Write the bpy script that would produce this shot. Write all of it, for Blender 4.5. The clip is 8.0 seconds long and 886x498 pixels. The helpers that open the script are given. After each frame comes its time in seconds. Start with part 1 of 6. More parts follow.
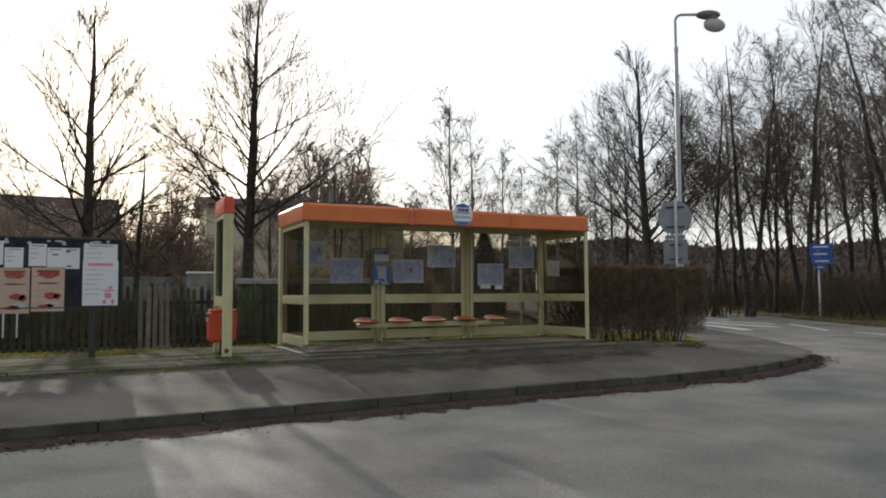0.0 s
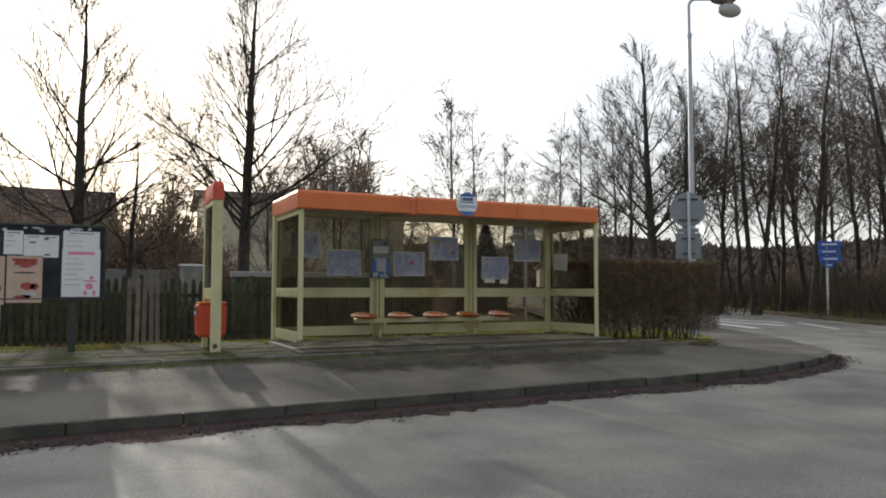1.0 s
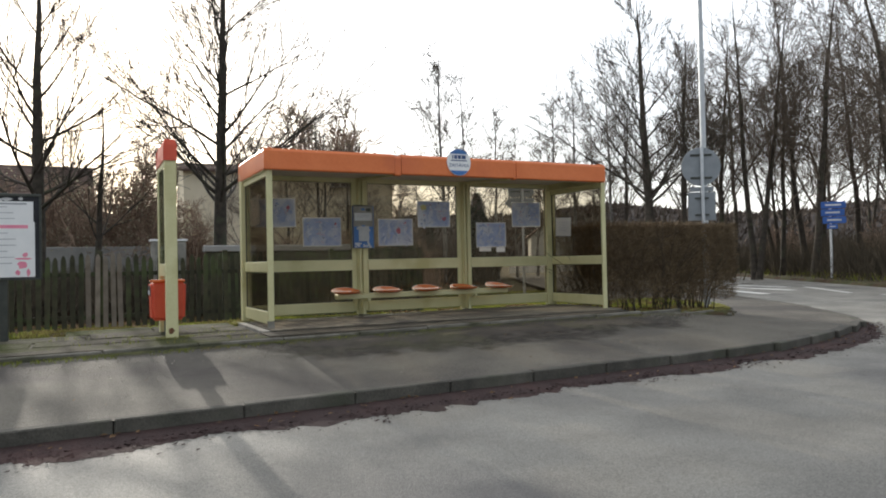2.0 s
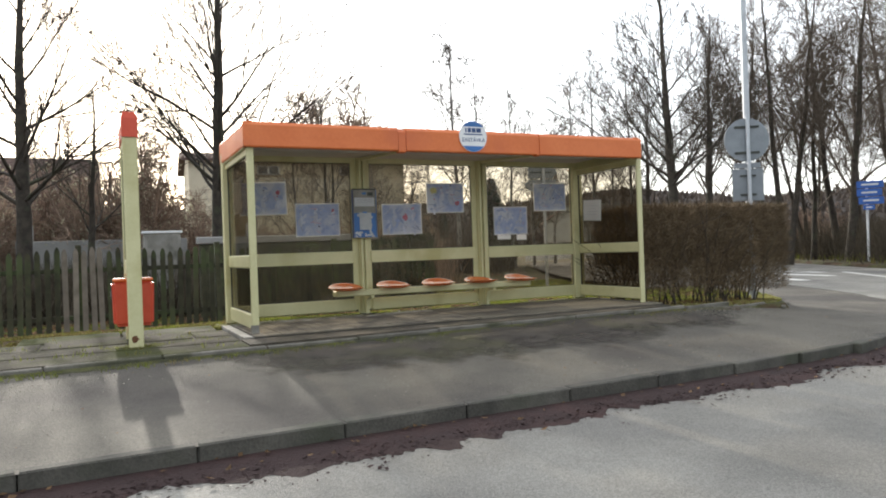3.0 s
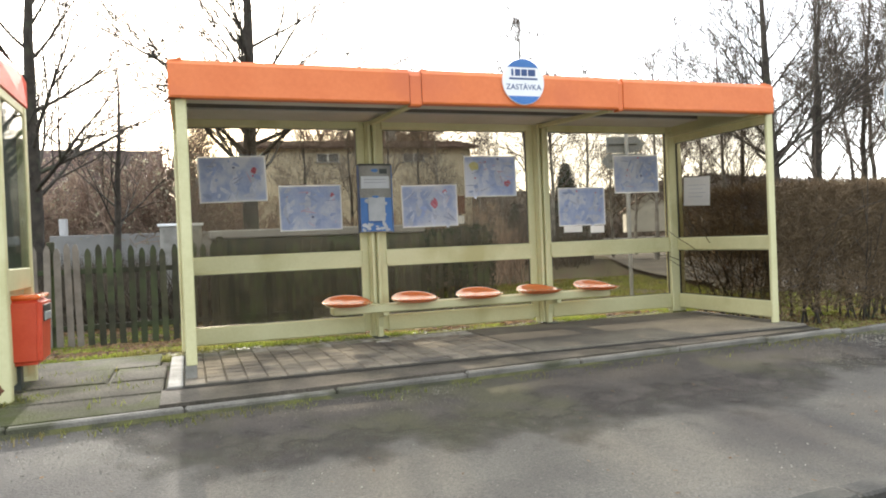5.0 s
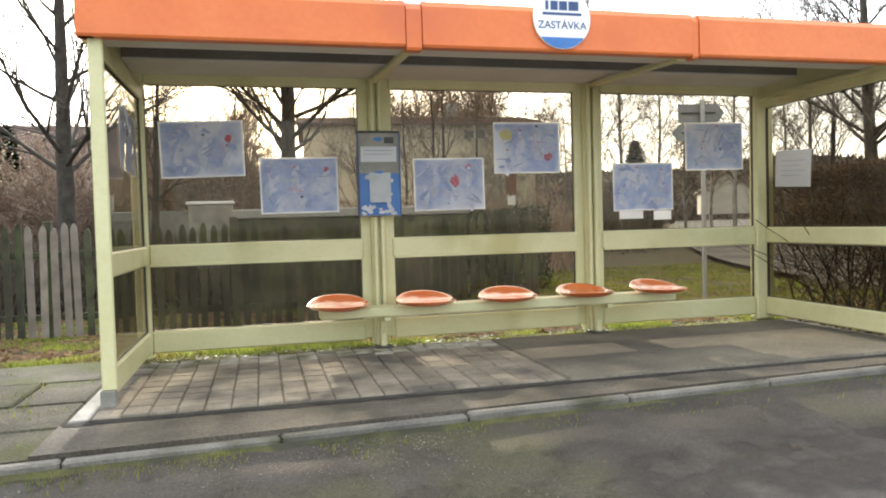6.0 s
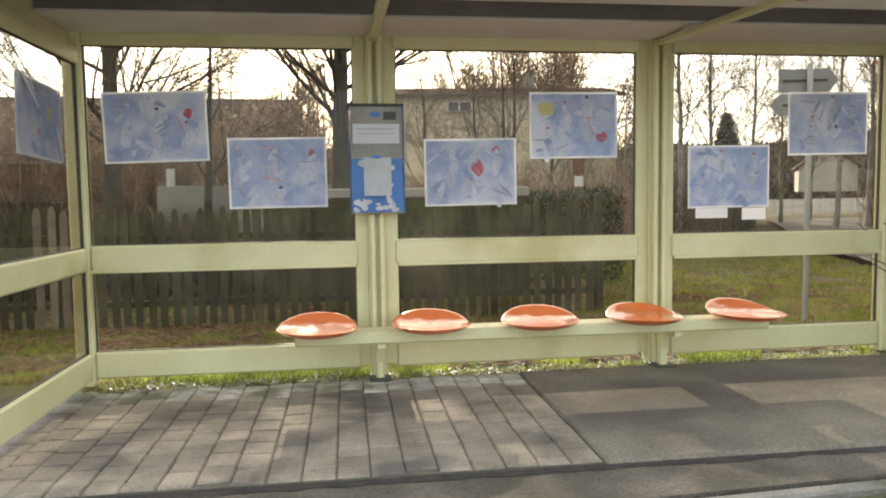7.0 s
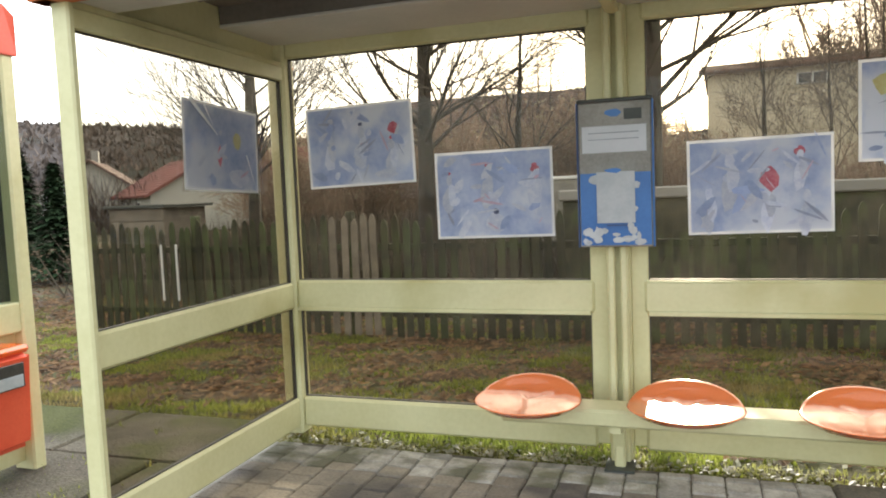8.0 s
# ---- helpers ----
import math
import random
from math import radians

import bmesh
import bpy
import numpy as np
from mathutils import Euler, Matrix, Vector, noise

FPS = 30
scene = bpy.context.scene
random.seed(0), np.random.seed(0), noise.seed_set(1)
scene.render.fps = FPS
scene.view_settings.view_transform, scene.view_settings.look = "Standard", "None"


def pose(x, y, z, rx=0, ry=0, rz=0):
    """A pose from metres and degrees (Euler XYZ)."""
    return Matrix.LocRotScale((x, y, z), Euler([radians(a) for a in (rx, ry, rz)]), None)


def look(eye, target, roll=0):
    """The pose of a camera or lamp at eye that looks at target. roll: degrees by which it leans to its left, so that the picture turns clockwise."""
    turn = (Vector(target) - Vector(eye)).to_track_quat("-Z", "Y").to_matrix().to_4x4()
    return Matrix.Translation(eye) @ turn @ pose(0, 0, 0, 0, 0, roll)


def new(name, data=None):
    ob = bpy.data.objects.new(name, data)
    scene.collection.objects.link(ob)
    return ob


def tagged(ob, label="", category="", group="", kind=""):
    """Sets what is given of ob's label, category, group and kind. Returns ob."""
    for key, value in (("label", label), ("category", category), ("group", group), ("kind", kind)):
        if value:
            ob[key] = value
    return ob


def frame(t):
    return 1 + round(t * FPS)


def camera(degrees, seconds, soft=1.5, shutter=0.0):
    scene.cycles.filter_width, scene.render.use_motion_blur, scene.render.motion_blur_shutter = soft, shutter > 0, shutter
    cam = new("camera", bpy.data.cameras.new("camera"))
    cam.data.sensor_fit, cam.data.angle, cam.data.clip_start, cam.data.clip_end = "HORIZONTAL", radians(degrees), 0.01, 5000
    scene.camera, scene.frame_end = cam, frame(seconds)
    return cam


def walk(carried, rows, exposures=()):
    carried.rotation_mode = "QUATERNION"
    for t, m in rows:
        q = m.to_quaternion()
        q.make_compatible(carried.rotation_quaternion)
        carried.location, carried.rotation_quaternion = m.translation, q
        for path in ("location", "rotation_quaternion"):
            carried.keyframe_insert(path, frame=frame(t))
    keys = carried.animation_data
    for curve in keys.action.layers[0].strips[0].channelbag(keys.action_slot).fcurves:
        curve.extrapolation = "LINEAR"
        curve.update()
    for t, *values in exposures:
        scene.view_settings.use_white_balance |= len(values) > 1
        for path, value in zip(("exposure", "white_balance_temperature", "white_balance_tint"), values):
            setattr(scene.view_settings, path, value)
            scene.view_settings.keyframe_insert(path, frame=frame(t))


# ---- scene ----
cam = camera(63.1, 8.0, 1.9)
PATH = [
    (0, (-3.118, -11.413, 0.925), (-2.245, -9.618, 1.045), -0.3),
    (0.5, (-3.012, -11.268, 0.9), (-2.17, -9.457, 1.004), -0.3),
    (1, (-2.858, -10.774, 0.873), (-1.985, -8.978, 0.984), 0.1),
    (1.5, (-2.584, -10.191, 0.806), (-1.689, -8.404, 0.881), -1.1),
    (1.7, (-2.437, -9.941, 0.842), (-1.539, -8.154, 0.9), -1.1),
    (2.8, (-1.739, -8.397, 0.863), (-0.857, -6.602, 0.849), -2.1),
    (3, (-1.567, -8.198, 0.88), (-0.706, -6.393, 0.88), -2.0),
    (3.5, (-1.213, -7.558, 0.867), (-0.389, -5.735, 0.871), -1.9),
    (4, (-0.77, -6.941, 0.879), (0.058, -5.121, 0.89), -2.7),
    (4.5, (-0.371, -6.311, 0.912), (0.394, -4.463, 0.895), -1.9),
    (5, (0.015, -5.688, 0.954), (0.681, -3.803, 0.933), -2.3),
    (5.2, (0.201, -5.45, 0.942), (0.828, -3.552, 0.938), -2.7),
    (6.3, (1.146, -4.025, 1.022), (1.581, -2.076, 0.933), -1.7),
    (6.5, (1.316, -3.801, 1.02), (1.72, -1.844, 0.938), -2.2),
    (7, (1.637, -3.174, 1.176), (1.901, -1.197, 1.032), -0.8),
    (7.5, (1.885, -2.492, 1.339), (1.65, -0.513, 1.162), -1.1),
    (8, (2.151, -2.018, 1.363), (1.513, -0.13, 1.208), -2.3),
]
walk(cam, [(t, look(eye, target, roll)) for t, eye, target, roll in PATH],
     exposures=[(0.0, -0.82), (1.5, -0.46), (2.6, 0.12), (3.5, 0.52), (4.5, 1.02), (5.2, 1.12), (6.5, 1.3), (8.0, 1.33)])

# ---- sky, sun ----
SUN_EL = radians(17.5)
world = bpy.data.worlds.new("sky")
scene.world = world
world.use_nodes = True
wn, wl = world.node_tree.nodes, world.node_tree.links
sky = wn.new("ShaderNodeTexSky")
sky.sky_type, sky.sun_disc = "NISHITA", False
sky.sun_elevation, sky.sun_rotation = SUN_EL, 0.0
sky.dust_density, sky.air_density = 1.5, 1.0
haze = wn.new("ShaderNodeMix")
haze.data_type, haze.blend_type = "RGBA", "ADD"
haze.inputs["Factor"].default_value = 1.0
# thin bright cloud, brightest on the sun's side of the sky
way, split, side = wn.new("ShaderNodeTexCoord"), wn.new("ShaderNodeSeparateXYZ"), wn.new("ShaderNodeMapRange")
wl.new(way.outputs["Generated"], split.inputs[0])
wl.new(split.outputs["Y"], side.inputs["Value"])
side.interpolation_type = "SMOOTHSTEP"
side.inputs["From Min"].default_value, side.inputs["From Max"].default_value = -1.0, 1.0
side.inputs["To Min"].default_value, side.inputs["To Max"].default_value = 7.6, 22.0
cloud = wn.new("ShaderNodeMix")
cloud.data_type, cloud.blend_type = "RGBA", "MULTIPLY"
cloud.inputs["Factor"].default_value = 1.0
cloud.inputs["A"].default_value = (0.985, 1.0, 1.02, 1)
wl.new(side.outputs[0], cloud.inputs["B"])
wl.new(cloud.outputs["Result"], haze.inputs["B"])
wl.new(sky.outputs["Color"], haze.inputs["A"])
bg = wn["Background"]
wl.new(haze.outputs["Result"], bg.inputs["Color"])
bg.inputs["Strength"].default_value = 0.075

sun = new("sun", bpy.data.lights.new("sun", "SUN"))
sun.data.energy, sun.data.angle, sun.data.color = 3.8, radians(0.6), (1.0, 0.93, 0.82)
sun.matrix_world = look((0, 40, 40 * math.tan(SUN_EL)), (0, 0, 0))


# ---- materials ----
def material(name, low, high, rough=0.7, scale=6.0, fine=60.0, bump=0.1, metal=0.0, vary=0.12, stain=None, stain_at=0.6, coat=0.0, spec=0.5, speckle=0.0):
    """Two scales of noise between two colours, a third colour in patches, fine relief. vary: by object, or by loose piece if below 0."""
    m = bpy.data.materials.new(name)
    m.use_nodes = True
    n, l = m.node_tree.nodes, m.node_tree.links
    b = n["Principled BSDF"]
    tc = n.new("ShaderNodeNewGeometry")
    big, small = n.new("ShaderNodeTexNoise"), n.new("ShaderNodeTexNoise")
    for node, s in ((big, scale), (small, fine)):
        node.inputs["Scale"].default_value, node.inputs["Detail"].default_value = s, 5
        l.new(tc.outputs["Position"], node.inputs["Vector"])
    mix = n.new("ShaderNodeMix")
    mix.data_type = "RGBA"
    mix.inputs["A"].default_value, mix.inputs["B"].default_value = (*low, 1), (*high, 1)
    add = n.new("ShaderNodeMath")
    add.operation = "ADD"
    half = n.new("ShaderNodeMath")
    half.operation, half.inputs[1].default_value = "MULTIPLY_ADD", 0.5
    half.inputs[2].default_value = -0.25
    l.new(small.outputs["Fac"], half.inputs[0])
    l.new(big.outputs["Fac"], add.inputs[0])
    l.new(half.outputs[0], add.inputs[1])
    ramp = n.new("ShaderNodeMapRange")
    ramp.inputs["From Min"].default_value, ramp.inputs["From Max"].default_value = 0.3, 0.7
    l.new(add.outputs[0], ramp.inputs["Value"])
    l.new(ramp.outputs[0], mix.inputs["Factor"])
    out = mix.outputs["Result"]
    if stain:
        patch = n.new("ShaderNodeTexNoise")
        patch.inputs["Scale"].default_value, patch.inputs["Detail"].default_value = scale * 0.45, 7
        off = n.new("ShaderNodeVectorMath")
        off.inputs[1].default_value = (13.1, 7.7, 3.3)
        l.new(tc.outputs["Position"], off.inputs[0])
        l.new(off.outputs[0], patch.inputs["Vector"])
        cut = n.new("ShaderNodeMapRange")
        cut.inputs["From Min"].default_value, cut.inputs["From Max"].default_value = stain_at - 0.06, stain_at + 0.08
        l.new(patch.outputs["Fac"], cut.inputs["Value"])
        over = n.new("ShaderNodeMix")
        over.data_type = "RGBA"
        over.inputs["B"].default_value = (*stain, 1)
        l.new(out, over.inputs["A"])
        l.new(cut.outputs[0], over.inputs["Factor"])
        out = over.outputs["Result"]
    if speckle:
        dots, shade = n.new("ShaderNodeTexVoronoi"), n.new("ShaderNodeHueSaturation")
        dots.inputs["Scale"].default_value = 130.0
        l.new(tc.outputs["Position"], dots.inputs["Vector"])
        val = n.new("ShaderNodeSeparateColor")
        l.new(dots.outputs["Color"], val.inputs[0])
        rng = n.new("ShaderNodeMapRange")
        rng.inputs["To Min"].default_value, rng.inputs["To Max"].default_value = 1 - speckle, 1 + speckle
        l.new(val.outputs[0], rng.inputs["Value"])
        l.new(rng.outputs[0], shade.inputs["Value"])
        l.new(out, shade.inputs["Color"])
        out = shade.outputs["Color"]
    if vary:
        info = n.new("ShaderNodeObjectInfo") if vary > 0 else tc
        hue = n.new("ShaderNodeHueSaturation")
        rng = n.new("ShaderNodeMapRange")
        rng.inputs["To Min"].default_value, rng.inputs["To Max"].default_value = 1 - abs(vary), 1 + abs(vary)
        l.new(info.outputs["Random" if vary > 0 else "Random Per Island"], rng.inputs["Value"])
        l.new(rng.outputs[0], hue.inputs["Value"])
        l.new(out, hue.inputs["Color"])
        out = hue.outputs["Color"]
    l.new(out, b.inputs["Base Color"])
    b.inputs["Roughness"].default_value, b.inputs["Metallic"].default_value = rough, metal
    b.inputs["Coat Weight"].default_value = coat
    b.inputs["Specular IOR Level"].default_value = spec
    if bump:
        bm = n.new("ShaderNodeBump")
        bm.inputs["Strength"].default_value, bm.inputs["Distance"].default_value = bump, 0.02
        l.new(small.outputs["Fac"], bm.inputs["Height"])
        l.new(bm.outputs[0], b.inputs["Normal"])
    return m


def glass_material(name, tint, gloss=1.0, dirt=(0.3, 0.28, 0.22), dirty=0.06):
    """A thin sheet: tinted, with a mirror that grows towards grazing, and a film of dirt."""
    m = bpy.data.materials.new(name)
    m.use_nodes = True
    n, l = m.node_tree.nodes, m.node_tree.links
    n.remove(n["Principled BSDF"])
    clear, shine, film = n.new("ShaderNodeBsdfTransparent"), n.new("ShaderNodeBsdfGlossy"), n.new("ShaderNodeBsdfTranslucent")
    clear.inputs["Color"].default_value = (*tint, 1)
    shine.inputs["Roughness"].default_value = 0.02
    film.inputs["Color"].default_value = (*dirt, 1)
    fres = n.new("ShaderNodeLayerWeight")
    fres.inputs["Blend"].default_value = 0.5
    power = n.new("ShaderNodeMath")
    power.operation, power.inputs[1].default_value = "POWER", 4.0
    l.new(fres.outputs["Facing"], power.inputs[0])
    scale = n.new("ShaderNodeMath")
    scale.operation, scale.inputs[1].default_value, scale.inputs[2].default_value = "MULTIPLY_ADD", 0.5 * gloss, 0.012 * gloss
    l.new(power.outputs[0], scale.inputs[0])
    a, b = n.new("ShaderNodeMixShader"), n.new("ShaderNodeMixShader")
    l.new(scale.outputs[0], a.inputs[0])
    l.new(clear.outputs[0], a.inputs[1])
    l.new(shine.outputs[0], a.inputs[2])
    geo, no = n.new("ShaderNodeNewGeometry"), n.new("ShaderNodeTexNoise")
    no.inputs["Scale"].default_value, no.inputs["Detail"].default_value = 3.0, 8
    l.new(geo.outputs["Position"], no.inputs["Vector"])
    rng = n.new("ShaderNodeMapRange")
    rng.inputs["From Min"].default_value, rng.inputs["From Max"].default_value = 0.4, 0.75
    rng.inputs["To Min"].default_value, rng.inputs["To Max"].default_value = dirty * 0.3, dirty * 2
    l.new(no.outputs["Fac"], rng.inputs["Value"])
    l.new(rng.outputs[0], b.inputs[0])
    l.new(a.outputs[0], b.inputs[1])
    l.new(film.outputs[0], b.inputs[2])
    l.new(b.outputs[0], n["Material Output"].inputs["Surface"])
    return m


M = {
    "cream": material("cream_paint", (0.585, 0.555, 0.30), (0.665, 0.635, 0.37), 0.45, 3, 40, 0.03, stain=(0.48, 0.44, 0.20), stain_at=0.64, vary=0.03),
    "orange": material("orange_laminate", (0.72, 0.172, 0.042), (0.80, 0.215, 0.06), 0.4, 2, 30, 0.03, stain=(0.62, 0.14, 0.045), stain_at=0.62, vary=0.02),
    "seat": material("orange_plastic", (0.72, 0.14, 0.028), (0.78, 0.17, 0.036), 0.2, 4, 80, 0.02, coat=0.7, vary=0.03),
    "red": material("red_plastic", (0.62, 0.07, 0.03), (0.70, 0.10, 0.045), 0.4, 5, 60, 0.04, vary=0.0),
    "soffit": material("grey_soffit", (0.66, 0.63, 0.56), (0.75, 0.72, 0.65), 0.6, 3, 40, 0.05),
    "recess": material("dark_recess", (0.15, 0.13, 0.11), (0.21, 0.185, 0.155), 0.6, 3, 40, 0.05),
    "rubber": material("black_rubber", (0.03, 0.027, 0.022), (0.055, 0.05, 0.04), 0.6, 20, 80, 0.05),
    "dark": material("dark_metal", (0.03, 0.035, 0.03), (0.06, 0.065, 0.055), 0.5, 8, 60, 0.08),
    "rust": material("rust", (0.10, 0.04, 0.02), (0.20, 0.09, 0.04), 0.9, 20, 120, 0.3),
    "galv": material("galvanised_steel", (0.42, 0.45, 0.48), (0.52, 0.55, 0.58), 0.45, 6, 60, 0.03, metal=0.3),
    "signback": material("grey_sign_back", (0.19, 0.215, 0.235), (0.25, 0.275, 0.30), 0.5, 4, 50, 0.03),
    "asphalt": material("road_asphalt", (0.155, 0.15, 0.134), (0.275, 0.265, 0.236), 0.7, 0.9, 90, 0.8, stain=(0.125, 0.121, 0.115), stain_at=0.58, vary=0.0, speckle=0.3),
    "path": material("pavement_asphalt", (0.082, 0.074, 0.06), (0.15, 0.137, 0.11), 0.8, 0.9, 70, 0.8, stain=(0.055, 0.048, 0.042), stain_at=0.52, vary=0.0, speckle=0.24),
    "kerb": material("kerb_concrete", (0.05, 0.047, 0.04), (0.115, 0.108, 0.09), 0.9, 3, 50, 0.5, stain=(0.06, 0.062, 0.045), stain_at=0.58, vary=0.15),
    "kerb_light": material("worn_concrete", (0.22, 0.21, 0.185), (0.34, 0.325, 0.29), 0.9, 5, 60, 0.4, stain=(0.15, 0.145, 0.12), stain_at=0.55, vary=0.1),
    "mossslab": material("mossy_slab", (0.055, 0.05, 0.038), (0.115, 0.105, 0.08), 0.95, 3, 50, 0.6, stain=(0.055, 0.062, 0.02), stain_at=0.51, vary=0.12, speckle=0.3, spec=0.15),
    "slab": material("mossy_concrete", (0.098, 0.086, 0.065), (0.165, 0.146, 0.108), 0.9, 2, 40, 0.5, stain=(0.072, 0.062, 0.05), stain_at=0.53, vary=0.08, speckle=0.25),
    "paver": material("paver_concrete", (0.135, 0.115, 0.086), (0.27, 0.232, 0.176), 0.85, 4, 60, 0.5, stain=(0.085, 0.074, 0.063), stain_at=0.55, vary=0.16),
    "crack": material("dark_crack", (0.018, 0.016, 0.013), (0.04, 0.034, 0.027), 1.0, 12, 90, 0.4),
    # back setts: sun from under the bottom rail put into a paler colour
    "sunlit_sett": material("sett_in_sun", (0.22, 0.205, 0.175), (0.44, 0.415, 0.36), 0.85, 9, 70, 0.5, stain=(0.13, 0.125, 0.08), stain_at=0.55, vary=0.22),
    "edging": material("edging_concrete", (0.12, 0.112, 0.094), (0.21, 0.197, 0.168), 0.9, 4, 60, 0.5, stain=(0.07, 0.07, 0.042), stain_at=0.56, vary=0.15),
    "strip": material("stained_strip", (0.072, 0.060, 0.045), (0.122, 0.104, 0.08), 0.9, 3, 50, 0.6, stain=(0.055, 0.048, 0.034), stain_at=0.53, vary=0.0, speckle=0.3),
    "damp": material("damp_asphalt", (0.034, 0.028, 0.022), (0.07, 0.059, 0.048), 0.85, 2.5, 70, 0.8, stain=(0.062, 0.058, 0.03), stain_at=0.57, vary=0.0, speckle=0.35),
    "joint": material("joint_soil", (0.065, 0.058, 0.043), (0.105, 0.095, 0.07), 1.0, 12, 90, 0.4),
    "line": material("road_line_paint", (0.60, 0.60, 0.57), (0.72, 0.72, 0.69), 0.8, 2, 50, 0.2, stain=(0.3, 0.3, 0.29), stain_at=0.62),
    "litter": material("leaf_litter", (0.022, 0.010, 0.009), (0.052, 0.023, 0.020), 0.95, 3, 40, 0.7, stain=(0.028, 0.013, 0.012), stain_at=0.5, vary=0.0),
    "deadleaf": material("dead_leaf", (0.11, 0.062, 0.030), (0.27, 0.17, 0.085), 0.85, 9, 60, 0.1, vary=-0.55),
    "soil": material("lawn_soil", (0.032, 0.033, 0.012), (0.085, 0.09, 0.026), 1.0, 4.0, 40, 0.9, stain=(0.065, 0.036, 0.018), stain_at=0.5, vary=0.0),
    "moss": material("moss", (0.055, 0.055, 0.022), (0.12, 0.12, 0.04), 1.0, 8, 90, 0.8, stain=(0.05, 0.05, 0.03), stain_at=0.5, vary=0.0),
    "grit": material("grit", (0.07, 0.064, 0.052), (0.34, 0.32, 0.27), 0.9, 14, 90, 0.2, vary=-0.5),
    "grass": material("grass_blades", (0.12, 0.15, 0.022), (0.27, 0.30, 0.055), 0.85, 3, 30, 0.0, stain=(0.25, 0.20, 0.08), stain_at=0.56, vary=-0.35),
    "mossgrass": material("pale_moss_grass", (0.22, 0.23, 0.05), (0.42, 0.41, 0.14), 0.9, 14, 60, 0.0, stain=(0.48, 0.44, 0.26), stain_at=0.56, vary=-0.3),
    "wood": material("weathered_wood", (0.03, 0.031, 0.017), (0.07, 0.067, 0.038), 0.9, 5, 70, 0.3, stain=(0.066, 0.083, 0.034), stain_at=0.55, vary=0.3),
    "paleboard": material("bare_grey_wood", (0.17, 0.145, 0.115), (0.27, 0.235, 0.19), 0.9, 5, 70, 0.3, vary=0.15),
    "bark": material("dark_bark", (0.035, 0.03, 0.024), (0.085, 0.07, 0.055), 0.95, 5, 50, 0.5, stain=(0.075, 0.08, 0.05), stain_at=0.62, vary=0.2),
    "twig": material("twigs", (0.095, 0.075, 0.058), (0.17, 0.135, 0.105), 0.9, 3, 40, 0.0, vary=0.25),
    "birch": material("birch_bark", (0.16, 0.15, 0.14), (0.40, 0.39, 0.37), 0.8, 3, 20, 0.2, vary=0.1),
    "brush": material("brush_twigs", (0.22, 0.155, 0.115), (0.38, 0.275, 0.205), 0.95, 1.5, 30, 0.0, vary=-0.35),
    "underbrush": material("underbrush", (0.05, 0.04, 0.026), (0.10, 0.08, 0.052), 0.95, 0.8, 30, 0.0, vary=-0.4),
    "hedge": material("hedge_twigs", (0.115, 0.082, 0.047), (0.235, 0.17, 0.10), 0.9, 5, 40, 0.0, vary=-0.35),
    "budleaf": material("pale_leaf", (0.30, 0.29, 0.18), (0.48, 0.46, 0.34), 0.5, 5, 40, 0.0, vary=0.2),
    "conifer": material("conifer_needles", (0.018, 0.035, 0.016), (0.04, 0.065, 0.03), 1.0, 3, 40, 0.0, vary=-0.4, spec=0.05),
    "hill": material("far_woods", (0.05, 0.044, 0.041), (0.085, 0.075, 0.07), 1.0, 0.06, 0.6, 0.0, stain=(0.045, 0.052, 0.038), stain_at=0.6, vary=0.0, spec=0.03),
    "hilltrees": material("far_bare_trees", (0.07, 0.058, 0.05), (0.15, 0.12, 0.10), 1.0, 0.05, 0.6, 0.0, vary=-0.4, spec=0.03),
    "rooftile": material("brown_roof_tiles", (0.105, 0.068, 0.056), (0.165, 0.11, 0.093), 0.85, 1.2, 14, 0.3, vary=0.05),
    "redtile": material("red_roof_tiles", (0.15, 0.045, 0.036), (0.22, 0.075, 0.058), 0.85, 1.2, 14, 0.3, vary=0.05),
    "render_beige": material("beige_render", (0.68, 0.60, 0.44), (0.76, 0.68, 0.52), 0.9, 1.0, 30, 0.1, stain=(0.5, 0.44, 0.32), stain_at=0.6, vary=0.03),
    "render_pale": material("pale_render", (0.40, 0.40, 0.37), (0.50, 0.49, 0.45), 0.9, 1.0, 30, 0.1, vary=0.05),
    "concrete": material("light_concrete", (0.27, 0.265, 0.255), (0.36, 0.355, 0.34), 0.9, 1.2, 40, 0.2, stain=(0.26, 0.26, 0.25), stain_at=0.58, vary=0.04),
    "pane": material("dark_window", (0.02, 0.022, 0.026), (0.04, 0.042, 0.05), 0.08, 3, 30, 0.0),
    "paper": material("white_paper", (0.78, 0.79, 0.80), (0.84, 0.84, 0.85), 0.5, 6, 60, 0.02, vary=0.03),
    "sheet": material("opaque_paper", (0.80, 0.81, 0.82), (0.86, 0.86, 0.87), 0.5, 6, 60, 0.02, vary=0.03),
    "ink": material("dark_ink", (0.05, 0.05, 0.06), (0.10, 0.10, 0.11), 0.6, 9, 60, 0.0),
    "grey_ink": material("grey_ink", (0.30, 0.31, 0.34), (0.42, 0.43, 0.46), 0.6, 9, 60, 0.0),
    "pink": material("pink_ink", (0.72, 0.20, 0.32), (0.80, 0.28, 0.38), 0.6, 9, 60, 0.0),
    "peach": material("peach_paper", (0.60, 0.42, 0.32), (0.68, 0.50, 0.40), 0.6, 7, 60, 0.0),
    "berry": material("dark_red_ink", (0.30, 0.05, 0.04), (0.42, 0.09, 0.07), 0.6, 12, 60, 0.0),
    "felt": material("dark_board", (0.014, 0.015, 0.019), (0.03, 0.032, 0.038), 0.9, 6, 60, 0.2, stain=(0.10, 0.10, 0.10), stain_at=0.66),
